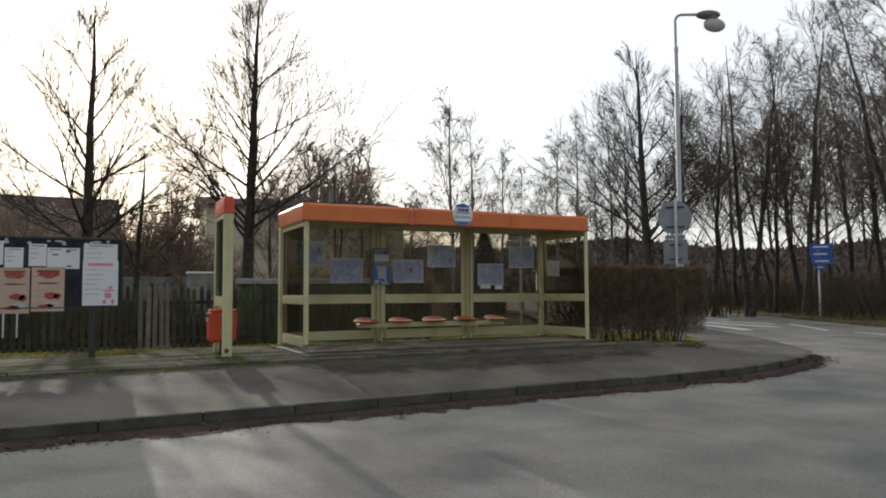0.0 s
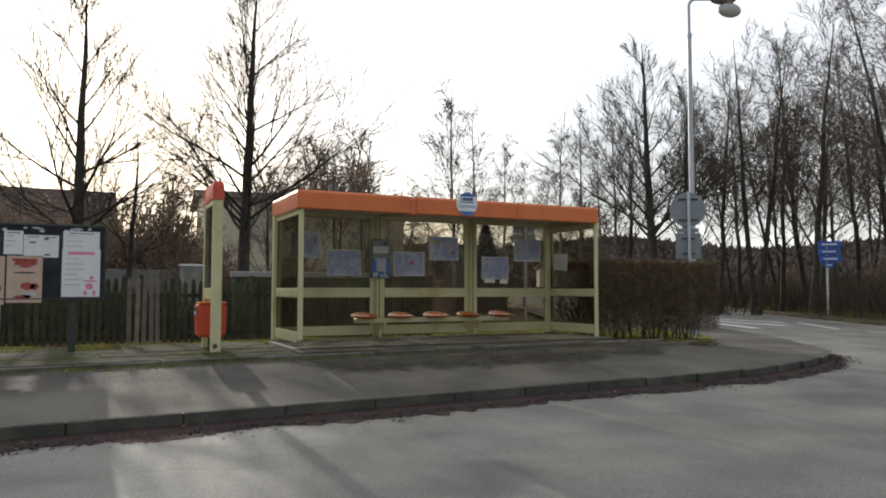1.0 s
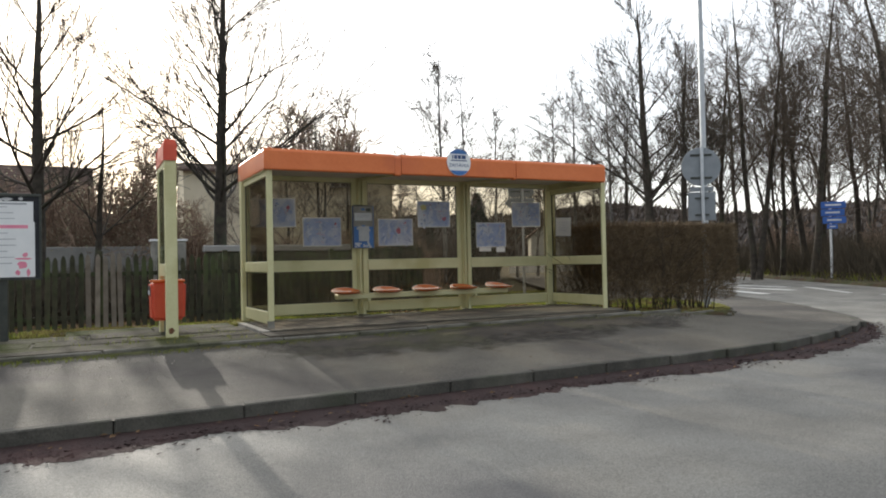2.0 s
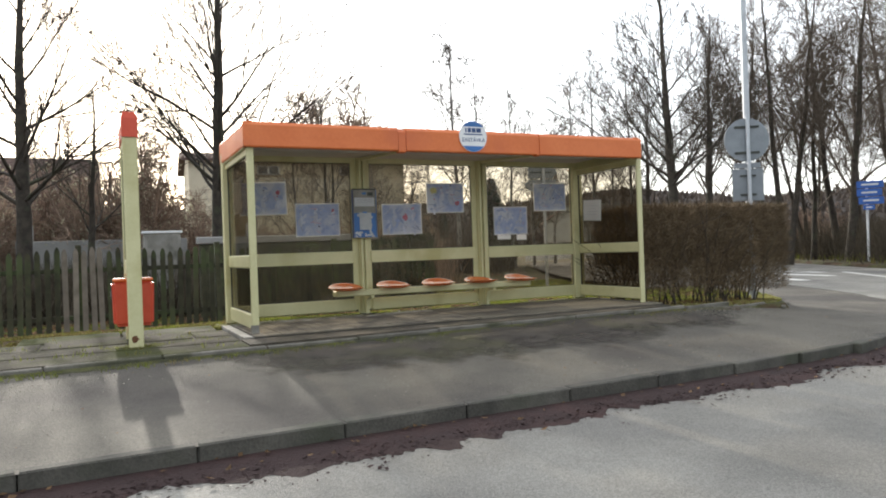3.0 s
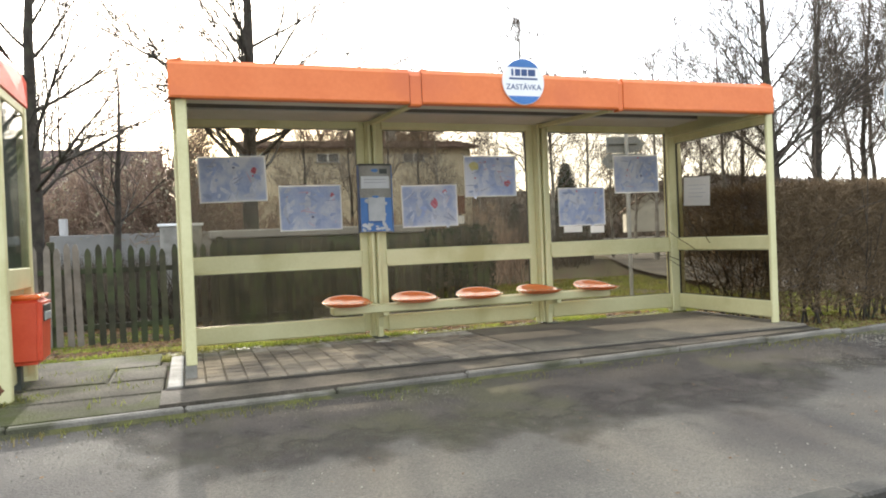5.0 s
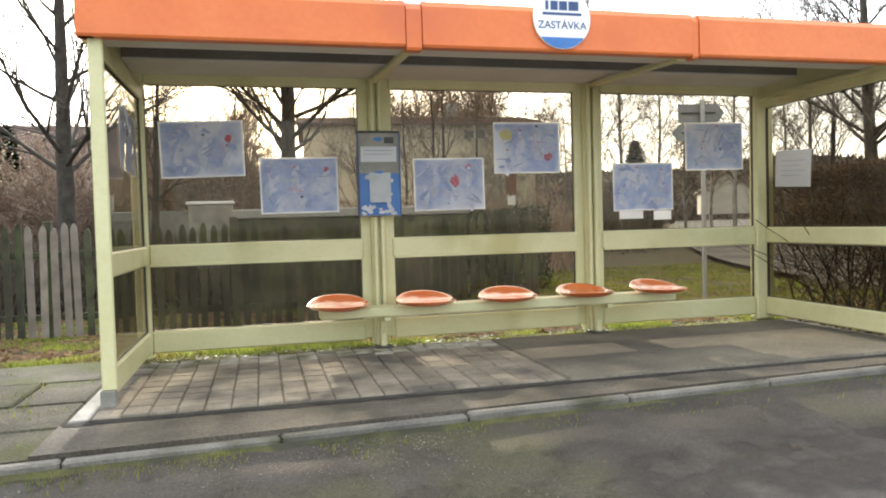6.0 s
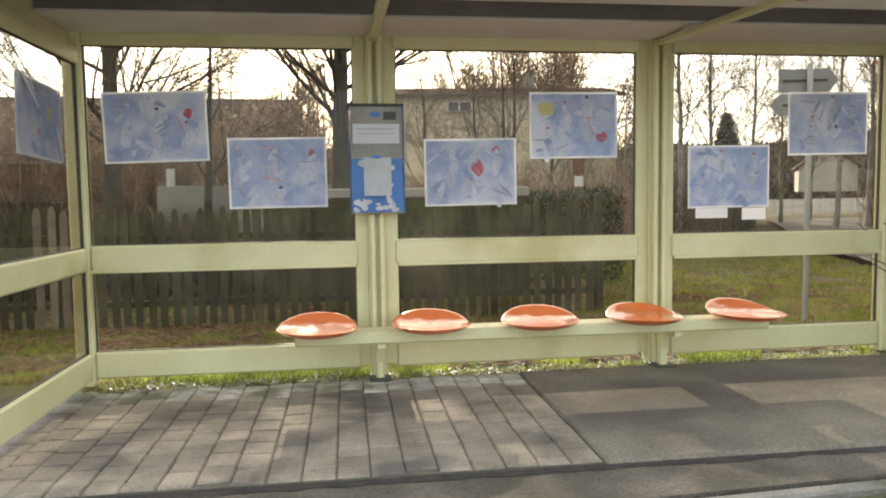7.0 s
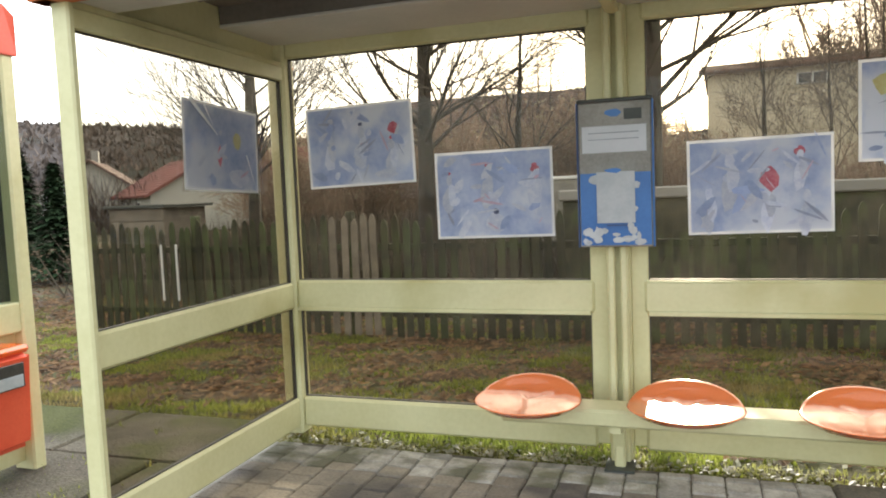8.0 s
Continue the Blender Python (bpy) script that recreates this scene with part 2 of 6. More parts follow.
    "blue": material("blue_enamel", (0.035, 0.14, 0.40), (0.05, 0.18, 0.47), 0.4, 5, 60, 0.03),
    "blue_road": material("blue_road_sign", (0.03, 0.11, 0.42), (0.04, 0.14, 0.48), 0.4, 5, 60, 0.0),
    "white": material("white_enamel", (0.72, 0.73, 0.74), (0.80, 0.80, 0.80), 0.4, 6, 60, 0.02),
    "navy": material("navy_ink", (0.03, 0.07, 0.19), (0.05, 0.09, 0.23), 0.5, 6, 60, 0.0),
    "peel": material("peeled_grey", (0.42, 0.44, 0.45), (0.52, 0.53, 0.53), 0.6, 9, 90, 0.05, stain=(0.30, 0.31, 0.32), stain_at=0.62),
    "crayon": material("crayon_blue", (0.40, 0.48, 0.69), (0.62, 0.67, 0.80), 0.5, 8, 45, 0.02, stain=(0.76, 0.78, 0.84), stain_at=0.53, vary=0.06),
    "wax_white": material("crayon_white", (0.62, 0.65, 0.76), (0.78, 0.79, 0.84), 0.5, 30, 90, 0.0),
    "wax_red": material("crayon_red", (0.62, 0.13, 0.18), (0.72, 0.30, 0.34), 0.5, 30, 90, 0.0),
    "wax_dark": material("crayon_dark", (0.12, 0.13, 0.22), (0.25, 0.27, 0.38), 0.5, 30, 90, 0.0),
    "wax_grey": material("crayon_grey", (0.40, 0.43, 0.55), (0.52, 0.54, 0.63), 0.5, 30, 90, 0.0),
    "wax_blue": material("crayon_deep_blue", (0.41, 0.49, 0.70), (0.52, 0.59, 0.76), 0.5, 30, 90, 0.0),
    "wax_pink": material("crayon_pink", (0.66, 0.47, 0.56), (0.72, 0.58, 0.64), 0.5, 30, 90, 0.0),
    "wax_yellow": material("crayon_yellow", (0.66, 0.60, 0.26), (0.72, 0.68, 0.38), 0.5, 30, 90, 0.0),
    "glass": glass_material("tinted_glass", (0.735, 0.70, 0.63), 1.0, dirt=(0.40, 0.35, 0.28), dirty=0.012),
    "clear": glass_material("clear_glass", (0.86, 0.89, 0.87), 1.0, dirty=0.05),
    "film": glass_material("plastic_film", (0.90, 0.90, 0.90), 1.6, dirty=0.03),
    "lampglass": material("lamp_bowl", (0.42, 0.42, 0.40), (0.52, 0.51, 0.48), 0.25, 6, 60, 0.0),
    "lamphead": material("lamp_head", (0.14, 0.12, 0.10), (0.20, 0.175, 0.15), 0.5, 6, 60, 0.05),
}


def let_through(name, share):
    """Lets part of the light through a thin sheet such as paper or a leaf."""
    n, l = M[name].node_tree.nodes, M[name].node_tree.links
    b = n["Principled BSDF"]
    back, mix = n.new("ShaderNodeBsdfTranslucent"), n.new("ShaderNodeMixShader")
    l.new(b.inputs["Base Color"].links[0].from_socket, back.inputs["Color"])
    mix.inputs[0].default_value = share
    l.new(b.outputs[0], mix.inputs[1])
    l.new(back.outputs[0], mix.inputs[2])
    l.new(mix.outputs[0], n["Material Output"].inputs["Surface"])


def thin_out(name, attribute):
    """Breaks a stain's film up towards its edge: a patchy, gradual rim."""
    n, l = M[name].node_tree.nodes, M[name].node_tree.links
    wet, patch, add, cut = n.new("ShaderNodeAttribute"), n.new("ShaderNodeTexNoise"), n.new("ShaderNodeMath"), n.new("ShaderNodeMapRange")
    wet.attribute_name = attribute
    patch.inputs["Scale"].default_value, patch.inputs["Detail"].default_value = 5.0, 8
    pos = n.new("ShaderNodeNewGeometry")
    l.new(pos.outputs["Position"], patch.inputs["Vector"])
    l.new(wet.outputs["Fac"], add.inputs[0])
    l.new(patch.outputs["Fac"], add.inputs[1])
    l.new(add.outputs[0], cut.inputs["Value"])
    cut.inputs["From Min"].default_value, cut.inputs["From Max"].default_value = 0.75, 1.35
    clear, mix = n.new("ShaderNodeBsdfTransparent"), n.new("ShaderNodeMixShader")
    l.new(cut.outputs[0], mix.inputs[0])
    l.new(clear.outputs[0], mix.inputs[1])
    l.new(n["Principled BSDF"].outputs[0], mix.inputs[2])
    l.new(mix.outputs[0], n["Material Output"].inputs["Surface"])


thin_out("damp", "wet")
for sheet in ("paper", "crayon", "wax_white", "wax_red", "wax_dark", "wax_yellow", "wax_grey", "wax_pink", "wax_blue"):
    let_through(sheet, 0.45)
for blade in ("grass", "mossgrass", "budleaf", "deadleaf"):
    let_through(blade, 0.5)


# ---- mesh helpers ----
def mesh_object(name, data, mat, parent=None, label=""):
    ob = new(name, data)
    if mat and not data.materials:
        data.materials.append(M[mat])
    if parent:
        ob.parent = parent
        ob.matrix_parent_inverse = parent.matrix_basis.inverted()
    if label:
        ob["label"] = label
    return ob


def part(name, bm, mat, parent=None, label="", smooth=False):
    """Links a bmesh as one mesh object, under a thing or a part."""
    data = bpy.data.meshes.new(name)
    bmesh.ops.recalc_face_normals(bm, faces=bm.faces)
    bm.to_mesh(data)
    bm.free()
    if smooth:
        data.polygons.foreach_set("use_smooth", [True] * len(data.polygons))
    return mesh_object(name, data, mat, parent, label)


def thing(name, place, label, category, group="", kind=""):
    ob = new(name)
    ob.empty_display_size = 0.1
    ob.matrix_basis = Matrix.Translation(place)
    return tagged(ob, label, category, group, kind)


def box(x0, x1, y0, y1, z0, z1, bevel=0.004, bm=None):
    """An upright box with its edges broken, added to bm or to a new one."""
    b = bmesh.new()
    bmesh.ops.create_cube(b, size=1, matrix=Matrix.Translation(((x0 + x1) / 2, (y0 + y1) / 2, (z0 + z1) / 2)) @ Matrix.Diagonal((x1 - x0, y1 - y0, z1 - z0, 1)))
    if bevel:
        bmesh.ops.bevel(b, geom=b.edges[:], offset=min(bevel, 0.4 * min(x1 - x0, y1 - y0, z1 - z0)), segments=1, affect="EDGES")
    if bm is None:
        return b
    merge(bm, b)
    return bm


def merge(bm, b):
    tmp = bpy.data.meshes.new("tmp")
    b.to_mesh(tmp)
    b.free()
    bm.from_mesh(tmp)
    bpy.data.meshes.remove(tmp)


def moved(bm, m):
    bmesh.ops.transform(bm, matrix=m, verts=bm.verts)
    return bm


def rod(p, q, r, sides=10, r2=None, bm=None):
    """A round bar from p to q, closed at both ends."""
    p, q = Vector(p), Vector(q)
    b = bmesh.new()
    turn = (q - p).to_track_quat("Z", "Y").to_matrix().to_4x4()
    bmesh.ops.create_cone(b, cap_ends=True, segments=sides, radius1=r, radius2=r if r2 is None else r2, depth=(q - p).length,
                          matrix=Matrix.Translation((p + q) / 2) @ turn)
    if bm is None:
        return b
    merge(bm, b)
    return bm


def lathe(profile, sides=24):
    """A turned body round z from (radius, height) pairs."""
    bm = bmesh.new()
    rings = []
    for r, z in profile:
        rings.append([bm.verts.new((r * math.cos(a), r * math.sin(a), z)) for a in (2 * math.pi * k / sides for k in range(sides))])
    for a, b in zip(rings, rings[1:]):
        for k in range(sides):
            bm.faces.new((a[k], a[(k + 1) % sides], b[(k + 1) % sides], b[k]))
    bm.faces.new(rings[0])
    bm.faces.new(rings[-1])
    return bm


def prism(outline, z0, z1):
    """A body with an outline in x and y, from z0 to z1."""
    bm = bmesh.new()
    low = [bm.verts.new((x, y, z0)) for x, y in outline]
    top = [bm.verts.new((x, y, z1)) for x, y in outline]
    bm.faces.new(low)
    bm.faces.new(top)
    for k in range(len(low)):
        j = (k + 1) % len(low)
        bm.faces.new((low[k], low[j], top[j], top[k]))
    return bm


def raw(name, verts, faces, mat, parent=None, label="", smooth=False):
    data = bpy.data.meshes.new(name)
    data.from_pydata(verts, [], faces)
    if smooth:
        data.polygons.foreach_set("use_smooth", [True] * len(data.polygons))
    return mesh_object(name, data, mat, parent, label)


def letters(text, size, mat, parent, m, depth=0.0015, name="lettering"):
    """Words in the built-in font as a mesh, centred on the pose m, in its x-y plane."""
    cu = bpy.data.curves.new(name, "FONT")
    cu.body, cu.size, cu.align_x, cu.align_y, cu.extrude = text, size, "CENTER", "CENTER", depth
    tmp = bpy.data.objects.new(name, cu)
    data = bpy.data.meshes.new_from_object(tmp)
    bpy.data.objects.remove(tmp)
    data.transform(m)
    return mesh_object(name, data, mat, parent)


# ---- ground, road, pavement ----
def smooth_line(pts, steps=8):
    """A Catmull-Rom line through pts."""
    p = [Vector(q) for q in pts]
    p = [2 * p[0] - p[1]] + p + [2 * p[-1] - p[-2]]
    out = []
    for a, b, c, d in zip(p, p[1:], p[2:], p[3:]):
        for k in range(steps):
            t = k / steps
            out.append(0.5 * (2 * b + (c - a) * t + (2 * a - 5 * b + 4 * c - d) * t * t + (3 * b - a - 3 * c + d) * t ** 3))
    return out + [p[-2]]


INNER = smooth_line([(-30, -2.45, -0.12), (-10, -1.35, -0.12), (-4, -1.0, -0.11), (0, -0.77, -0.10), (5.7, -0.42, -0.10), (7.9, -0.1, -0.22), (8.7, 0.2, -0.26), (9.4, 0.9, -0.28),
                     (10.0, 1.75, -0.28), (10.5, 3.0, -0.29), (11.5, 7, -0.31), (15, 16, -0.33), (26, 36, -0.35)])
OUTER = smooth_line([(-30, -4.75, -0.33), (-10, -3.78, -0.33), (-4, -3.48, -0.33), (0, -3.28, -0.33), (5.4, -2.98, -0.33), (7.4, -2.58, -0.33), (9.1, -1.95, -0.34), (10.3, -1.2, -0.35),
                     (11.4, 0.0, -0.36), (13.3, 2.6, -0.37), (15.8, 7, -0.38), (21, 16, -0.4), (32, 36, -0.4)])
ROAD_Z = -0.46

# pavement: a strip between the two kerbs, with a little unevenness
verts, faces = [], []
ACROSS = 10
for a, b in zip(INNER, OUTER):
    for k in range(ACROSS + 1):
        p = a.lerp(b, k / ACROSS)
        verts.append((p.x, p.y, p.z + 0.012 * noise.noise(p * 0.9) * (0 < k < ACROSS)))
for i in range(len(INNER) - 1):
    for k in range(ACROSS):
        q = i * (ACROSS + 1) + k
        faces.append((q, q + ACROSS + 1, q + ACROSS + 2, q + 1))
tagged(raw("pavement", verts, faces, "path", smooth=True), "dark grey worn asphalt footway with damp patches", "pavement", kind="structure")

# damp gritty band along the edging
verts, faces, rows, fade = [], [], 0, []
for i, (a, b) in enumerate(zip(INNER, INNER[1:])):
    if not -0.9 < a.x < 7.0 or a.y > 1:
        continue
    for s in range(12):
        p, q = a.lerp(b, s / 12), OUTER[i].lerp(OUTER[i + 1], s / 12)
        far = 0.46 + 0.16 * noise.noise(Vector((p.x * 0.7, 1, 2))) + 0.07 * noise.noise(Vector((p.x * 3, 1, 2))) + 0.03 * noise.noise(Vector((p.x * 11, 1, 2)))
        far *= min(1.0, (p.x + 1.1) / 1.2, max(0.2, (7.2 - p.x) / 1.5))
        for k in range(5):
            fade.append((1.0, 0.95, 0.75, 0.4, 0.0)[k] * min(1.0, max(0.0, (p.x + 0.9) / 1.2), max(0.0, (7.0 - p.x) / 1.2)))
            c = p.lerp(q, 0.004 + max(far, 0.02) * 1.35 * k / 4)
            verts.append((c.x, c.y, c.z + 0.012 * noise.noise(c * 0.9) + 0.006 - 0.001 * (k == 4)))
        rows += 1
for i in range(rows - 1):
    for k in range(4):
        n = i * 5 + k
        faces.append((n, n + 5, n + 6, n + 1))
damp = raw("damp_patch", verts, faces, "damp", smooth=True)
damp.data.attributes.new("wet", "FLOAT", "POINT").data.foreach_set("value", fade)
tagged(damp, "ragged damp mossy band on the footway", "damp patch", kind="stuff")

# road: one flat sheet round the kerb's curve
bm = bmesh.new()
edge = [(p.x, p.y) for p in OUTER]
ring = edge + [(48, 45), (37, 28), (27.7, 12.9), (23.6, 6.4), (26, 1.0), (40, -8), (90, -30), (90, -70), (-60, -70), (-60, -6.2)]
f = bm.faces.new([bm.verts.new((x, y, ROAD_Z)) for x, y in ring])
bmesh.ops.triangulate(bm, faces=[f])
tagged(part("road", bm, "asphalt"), "pale grey worn asphalt road with faint cracks", "road", kind="structure")


def lawn_z(x, y):
    t = min(max((y - 0.9) / 0.8, 0), 1)
    z = -0.13 + 0.11 * t * t * (3 - 2 * t)
    z -= 0.44 * min(max((y - 1.7) / 5.0, 0), 1)
    if x > 5.8:
        z = min(z, -0.11 - 0.1 * min((x - 5.8) / 4, 1))
    return z


def inner_at(x):
    for a, b in zip(INNER, INNER[1:]):
        if a.x <= x <= b.x:
            return a.y + (b.y - a.y) * (x - a.x) / (b.x - a.x + 1e-9)
    return -2.5 if x < 0 else 99


def ground_z(x, y):
    far = (x - 22.8) * 0.85 - (y - 4.8) * 0.527
    if far > 0 and y > -12:
        return ROAD_Z + 0.08 + min(far, 30) * 0.05
    if -2.6 < x < -0.1 and 0.5 < y < 2.0:
        return -0.1
    if y > inner_at(x) - 0.25:
        return lawn_z(x, y) + 0.03 * noise.noise(Vector((x, y, 0)) * 0.8) * (y > 1.7)
    return -0.7


def steps(lo, hi, near_lo, near_hi, fine):
    out, v = [], near_lo
    while v < near_hi:
        out.append(v)
        v += fine
    s, v = fine, near_hi
    while v < hi:
        out.append(v)
        s *= 1.25
        v += s
    s, v, left = fine, near_lo, []
    while v > lo:
        s *= 1.25
        v -= s
        left.append(v)
    return left[::-1] + out + [hi]


gx, gy = steps(-900, 900, -12, 40, 0.35), steps(-400, 1200, -4, 30, 0.35)
verts = [(x, y, ground_z(x, y)) for y in gy for x in gx]
W = len(gx)
faces = [(j * W + i, j * W + i + 1, (j + 1) * W + i + 1, (j + 1) * W + i) for j in range(len(gy) - 1) for i in range(W - 1)]
tagged(raw("ground", verts, faces, "soil", smooth=True), "winter lawn and soil with dead brown leaves", "ground", kind="structure")


# kerbs: stones set along a line
def stones(line, length, width, height, name, owner, mat, lo, hi, proud=0.0):
    """Kerb stones with joints along a line, their outer top edge on it. Returns how many."""
    data = box(-length / 2 + 0.004, length / 2 - 0.004, 0, width, -height, 0, 0.012)
    shared = bpy.data.meshes.new(name)
    data.to_mesh(shared)
    data.free()
    shared.materials.append(M[mat])
    run, count, i = 0.0, 0, 0
    p = line[0]
    while i < len(line) - 1:
        q = line[i + 1]
        d = (q - p).length
        if run + d < length:
            run, p, i = run + d, q, i + 1
            if run == 0:
                continue
        else:
            p = p.lerp(q, (length - run) / d)
            run = 0.0
            if lo < p.x < hi:
                t = (line[min(i + 1, len(line) - 1)] - line[i]).normalized()
                ob = mesh_object(name, shared, None, owner)
                c = p - t * (length / 2)
                ob.matrix_basis = pose(c.x, c.y, c.z + proud + random.uniform(-0.006, 0.006), random.uniform(-0.8, 0.8), 0, math.degrees(math.atan2(t.y, t.x)) + random.uniform(-0.5, 0.5))
                count += 1
    return count


outer_kerb = thing("kerb", (0, -3.3, -0.45), "weathered grey concrete road kerb with mossy joints", "kerb", kind="structure")
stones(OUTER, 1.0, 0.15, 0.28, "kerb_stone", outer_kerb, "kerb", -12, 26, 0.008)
inner_kerb = thing("edging", (0, -0.8, -0.2), "narrow mossy concrete edging along the bus stop platform", "kerb", kind="structure")
stones(INNER, 1.0, 0.07, 0.22, "edging_stone", inner_kerb, "edging", -9, 12, 0.058)

# shelter floor: pavers on one half, a screed on the other; a lower strip in front, mossy slabs beside
tagged(part("floor", box(2.76, 5.75, -0.17, 1.50, -0.25, 0.0, 0.015), "slab"), "grey concrete screed floor of the bus shelter", "floor", kind="structure")
tagged(part("floor_strip", prism([(-0.2, -0.70), (5.72, -0.35), (5.74, -0.174), (-0.2, -0.174)], -0.3, -0.026), "strip"), "stained concrete strip along the shelter floor edge", "floor", kind="structure")
tagged(part("floor_strip", prism([(-9.0, -1.22), (-4, -0.93), (-0.204, -0.70), (-0.204, -0.174), (-9.0, -0.174)], -0.3, -0.042), "mossslab"), "broken gritty asphalt strip along the platform edge", "floor", kind="structure")
bed = tagged(part("paver_bed", box(-0.05, 2.752, -0.165, 1.49, -0.26, -0.012, 0), "joint"), "paved half of the shelter floor with earthy joints", "floor", kind="structure")
slab_bed = tagged(part("slab_bed", prism([(-9, -0.17), (-0.20, -0.17), (-0.20, 1.12), (-9, 1.12)], -0.3, -0.05), "joint"), "concrete slab platform beside the shelter", "floor", kind="structure")

tagged(part("floor_border", box(-0.165, -0.055, -0.15, 1.48, -0.2, -0.012, 0.006), "kerb_light"), "pale concrete border strip of the shelter floor", "floor border", kind="structure")
# road markings on the side road
for a, b, w, what in (((21.2, 13.1), (20.4, 7.9), 0.45, "crossing"), ((19.6, 11.1), (17.8, 6.9), 0.35, "crossing"), ((25.3, 16.9), (24.1, 13.6), 0.4, "crossing"), ((22.9, 15.0), (22.3, 9.6), 0.4, "crossing"),
                      ((22.9, 9.3), (19.9, 5.4), 0.16, "lane"), ((19.57, 4.18), (19.1, 2.4), 0.16, "lane")):
    d = Vector((b[0] - a[0], b[1] - a[1], 0))
    bm = moved(box(0, d.length, -w / 2, w / 2, 0.002, 0.006, 0), pose(a[0], a[1], ROAD_Z, 0, 0, math.degrees(math.atan2(d.y, d.x))))
    tagged(part("road_marking", bm, "line"), "worn white " + what + " line painted on the road", "road marking", what + " lines")


# ---- bus shelter ----
X0, X1 = 0.0, 5.615
MID = (1.836, 3.769)
shelter = thing("bus_shelter", (0, 0, 0), "cream steel bus shelter with orange roof edge and brown tinted panes", "bus shelter")

# roof: three sections of edging along the front, one each side and at the back, a sloping lip on top
def fascia(x0, x1, name="roof_edge"):
    """A moulded edge section: upright face, lip that leans inwards, flat turn-in below."""
    prof = [(0.03, 2.105), (0.02, 2.12), (0.02, 2.355), (0.045, 2.392), (0.125, 2.405), (0.125, 2.39), (0.055, 2.375), (0.037, 2.34), (0.037, 2.125), (0.105, 2.12), (0.105, 2.105)]
    bm = bmesh.new()
    a, b = [bm.verts.new((x0, y, z)) for y, z in prof], [bm.verts.new((x1, y, z)) for y, z in prof]
    bm.faces.new(a)
    bm.faces.new(b)
    for k in range(len(prof)):
        j = (k + 1) % len(prof)
        bm.faces.new((a[k], a[j], b[j], b[k]))
    return bm


part("roof_edge", fascia(-0.075, 1.795), "orange", shelter)
part("roof_edge", moved(fascia(1.802, 1.90), Matrix.Translation((0, 0.008, -0.018))), "orange", shelter)
part("roof_edge", fascia(1.905, 3.80), "orange", shelter)
part("roof_edge", moved(fascia(3.806, 3.85), Matrix.Translation((0, 0.008, -0.014))), "orange", shelter)
part("roof_edge", fascia(3.855, 5.605), "orange", shelter)
for x, turn in ((-0.095, -90), (5.625, 90)):
    bm = moved(fascia(-0.855, 0.855), pose(x, 0.8875, 0, 0, 0, turn))
    part("roof_edge", bm, "orange", shelter)
part("roof_edge", box(-0.07, 5.60, 1.70, 1.745, 2.19, 2.392, 0.01), "orange", shelter)
for x in (-0.054, 5.556):
    part("edge_lining", box(x, x + 0.027, 0.13, 1.69, 2.11, 2.36, 0.003), "cream", shelter)
part("roof_sheet", box(-0.05, 5.58, 0.06, 1.72, 2.366, 2.386, 0.003), "soffit", shelter)
part("soffit", box(-0.025, 5.555, 0.06, 0.36, 2.126, 2.142, 0.003), "soffit", shelter, "grey front soffit strip")
part("soffit", box(-0.025, 5.555, 1.10, 1.60, 2.219, 2.235, 0.003), "soffit", shelter, "grey rear soffit strip")
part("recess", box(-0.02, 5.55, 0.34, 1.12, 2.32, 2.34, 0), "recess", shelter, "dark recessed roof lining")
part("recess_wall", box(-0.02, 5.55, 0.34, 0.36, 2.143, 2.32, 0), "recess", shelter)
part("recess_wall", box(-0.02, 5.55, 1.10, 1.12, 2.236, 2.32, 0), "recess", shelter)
for x in MID:
    bm = box(x - 0.03, x + 0.03, 0.11, 1.58, 2.085, 2.124, 0.006)
    for v in bm.verts:
        v.co.z += 0.058 * v.co.y
    part("rafter", bm, "cream", shelter)
for y in (0.55, 0.73, 0.91):
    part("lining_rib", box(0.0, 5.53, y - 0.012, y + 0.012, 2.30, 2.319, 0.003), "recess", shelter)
for x in (-0.062, 5.505):
    part("edge_trim", box(x, x + 0.085, 0.13, 1.60, 2.094, 2.1245, 0.002), "cream", shelter)

# posts
for x in (X0, X1):
    part("front_post", box(x - (0.032 if x == X0 else 0.05), x + (0.05 if x == X0 else 0.032), 0.082, 0.118, 0.09 if x == X0 else -0.01, 2.124, 0.008), "cream", shelter)
    if x == X0:
        part("foot", box(x - 0.04, x + 0.045, 0.07, 0.125, -0.03, 0.091, 0.004), "kerb_light", shelter, "grey concrete foot")
    part("corner_post", box(x - (0.075 if x == X0 else 0.115), x + (0.035 if x == X0 else 0.075), 1.585, 1.70, 0.0, 2.235, 0.012), "cream", shelter)
    part("head_rail", box(x - 0.03, x + 0.03, 0.118, 1.585, 2.02, 2.10, 0.006), "cream", shelter)
    part("middle_rail", box(x - 0.03, x + 0.03, 0.118, 1.585, 0.735, 0.885, 0.012), "cream", shelter)
    part("bottom_rail", box(x - 0.03, x + 0.03, 0.118, 1.585, 0.045, 0.215, 0.012), "cream", shelter)
    for z0, z1 in ((0.215, 0.735), (0.885, 2.02)):
        p = part("pane", box(x - 0.004, x + 0.004, 0.12, 1.58, z0 + 0.003, z1 - 0.003, 0), "glass", shelter, "brown tinted pane")
        gasket = bmesh.new()
        for y in (0.122, 1.578):
            box(x - 0.01, x + 0.01, y - 0.005, y + 0.005, z0, z1, 0, gasket)
        for z in (z0 + 0.0025, z1 - 0.0025):
            box(x - 0.01, x + 0.01, 0.128, 1.572, z - 0.0025, z + 0.0025, 0, gasket)
        part("gasket", gasket, "rubber", p)
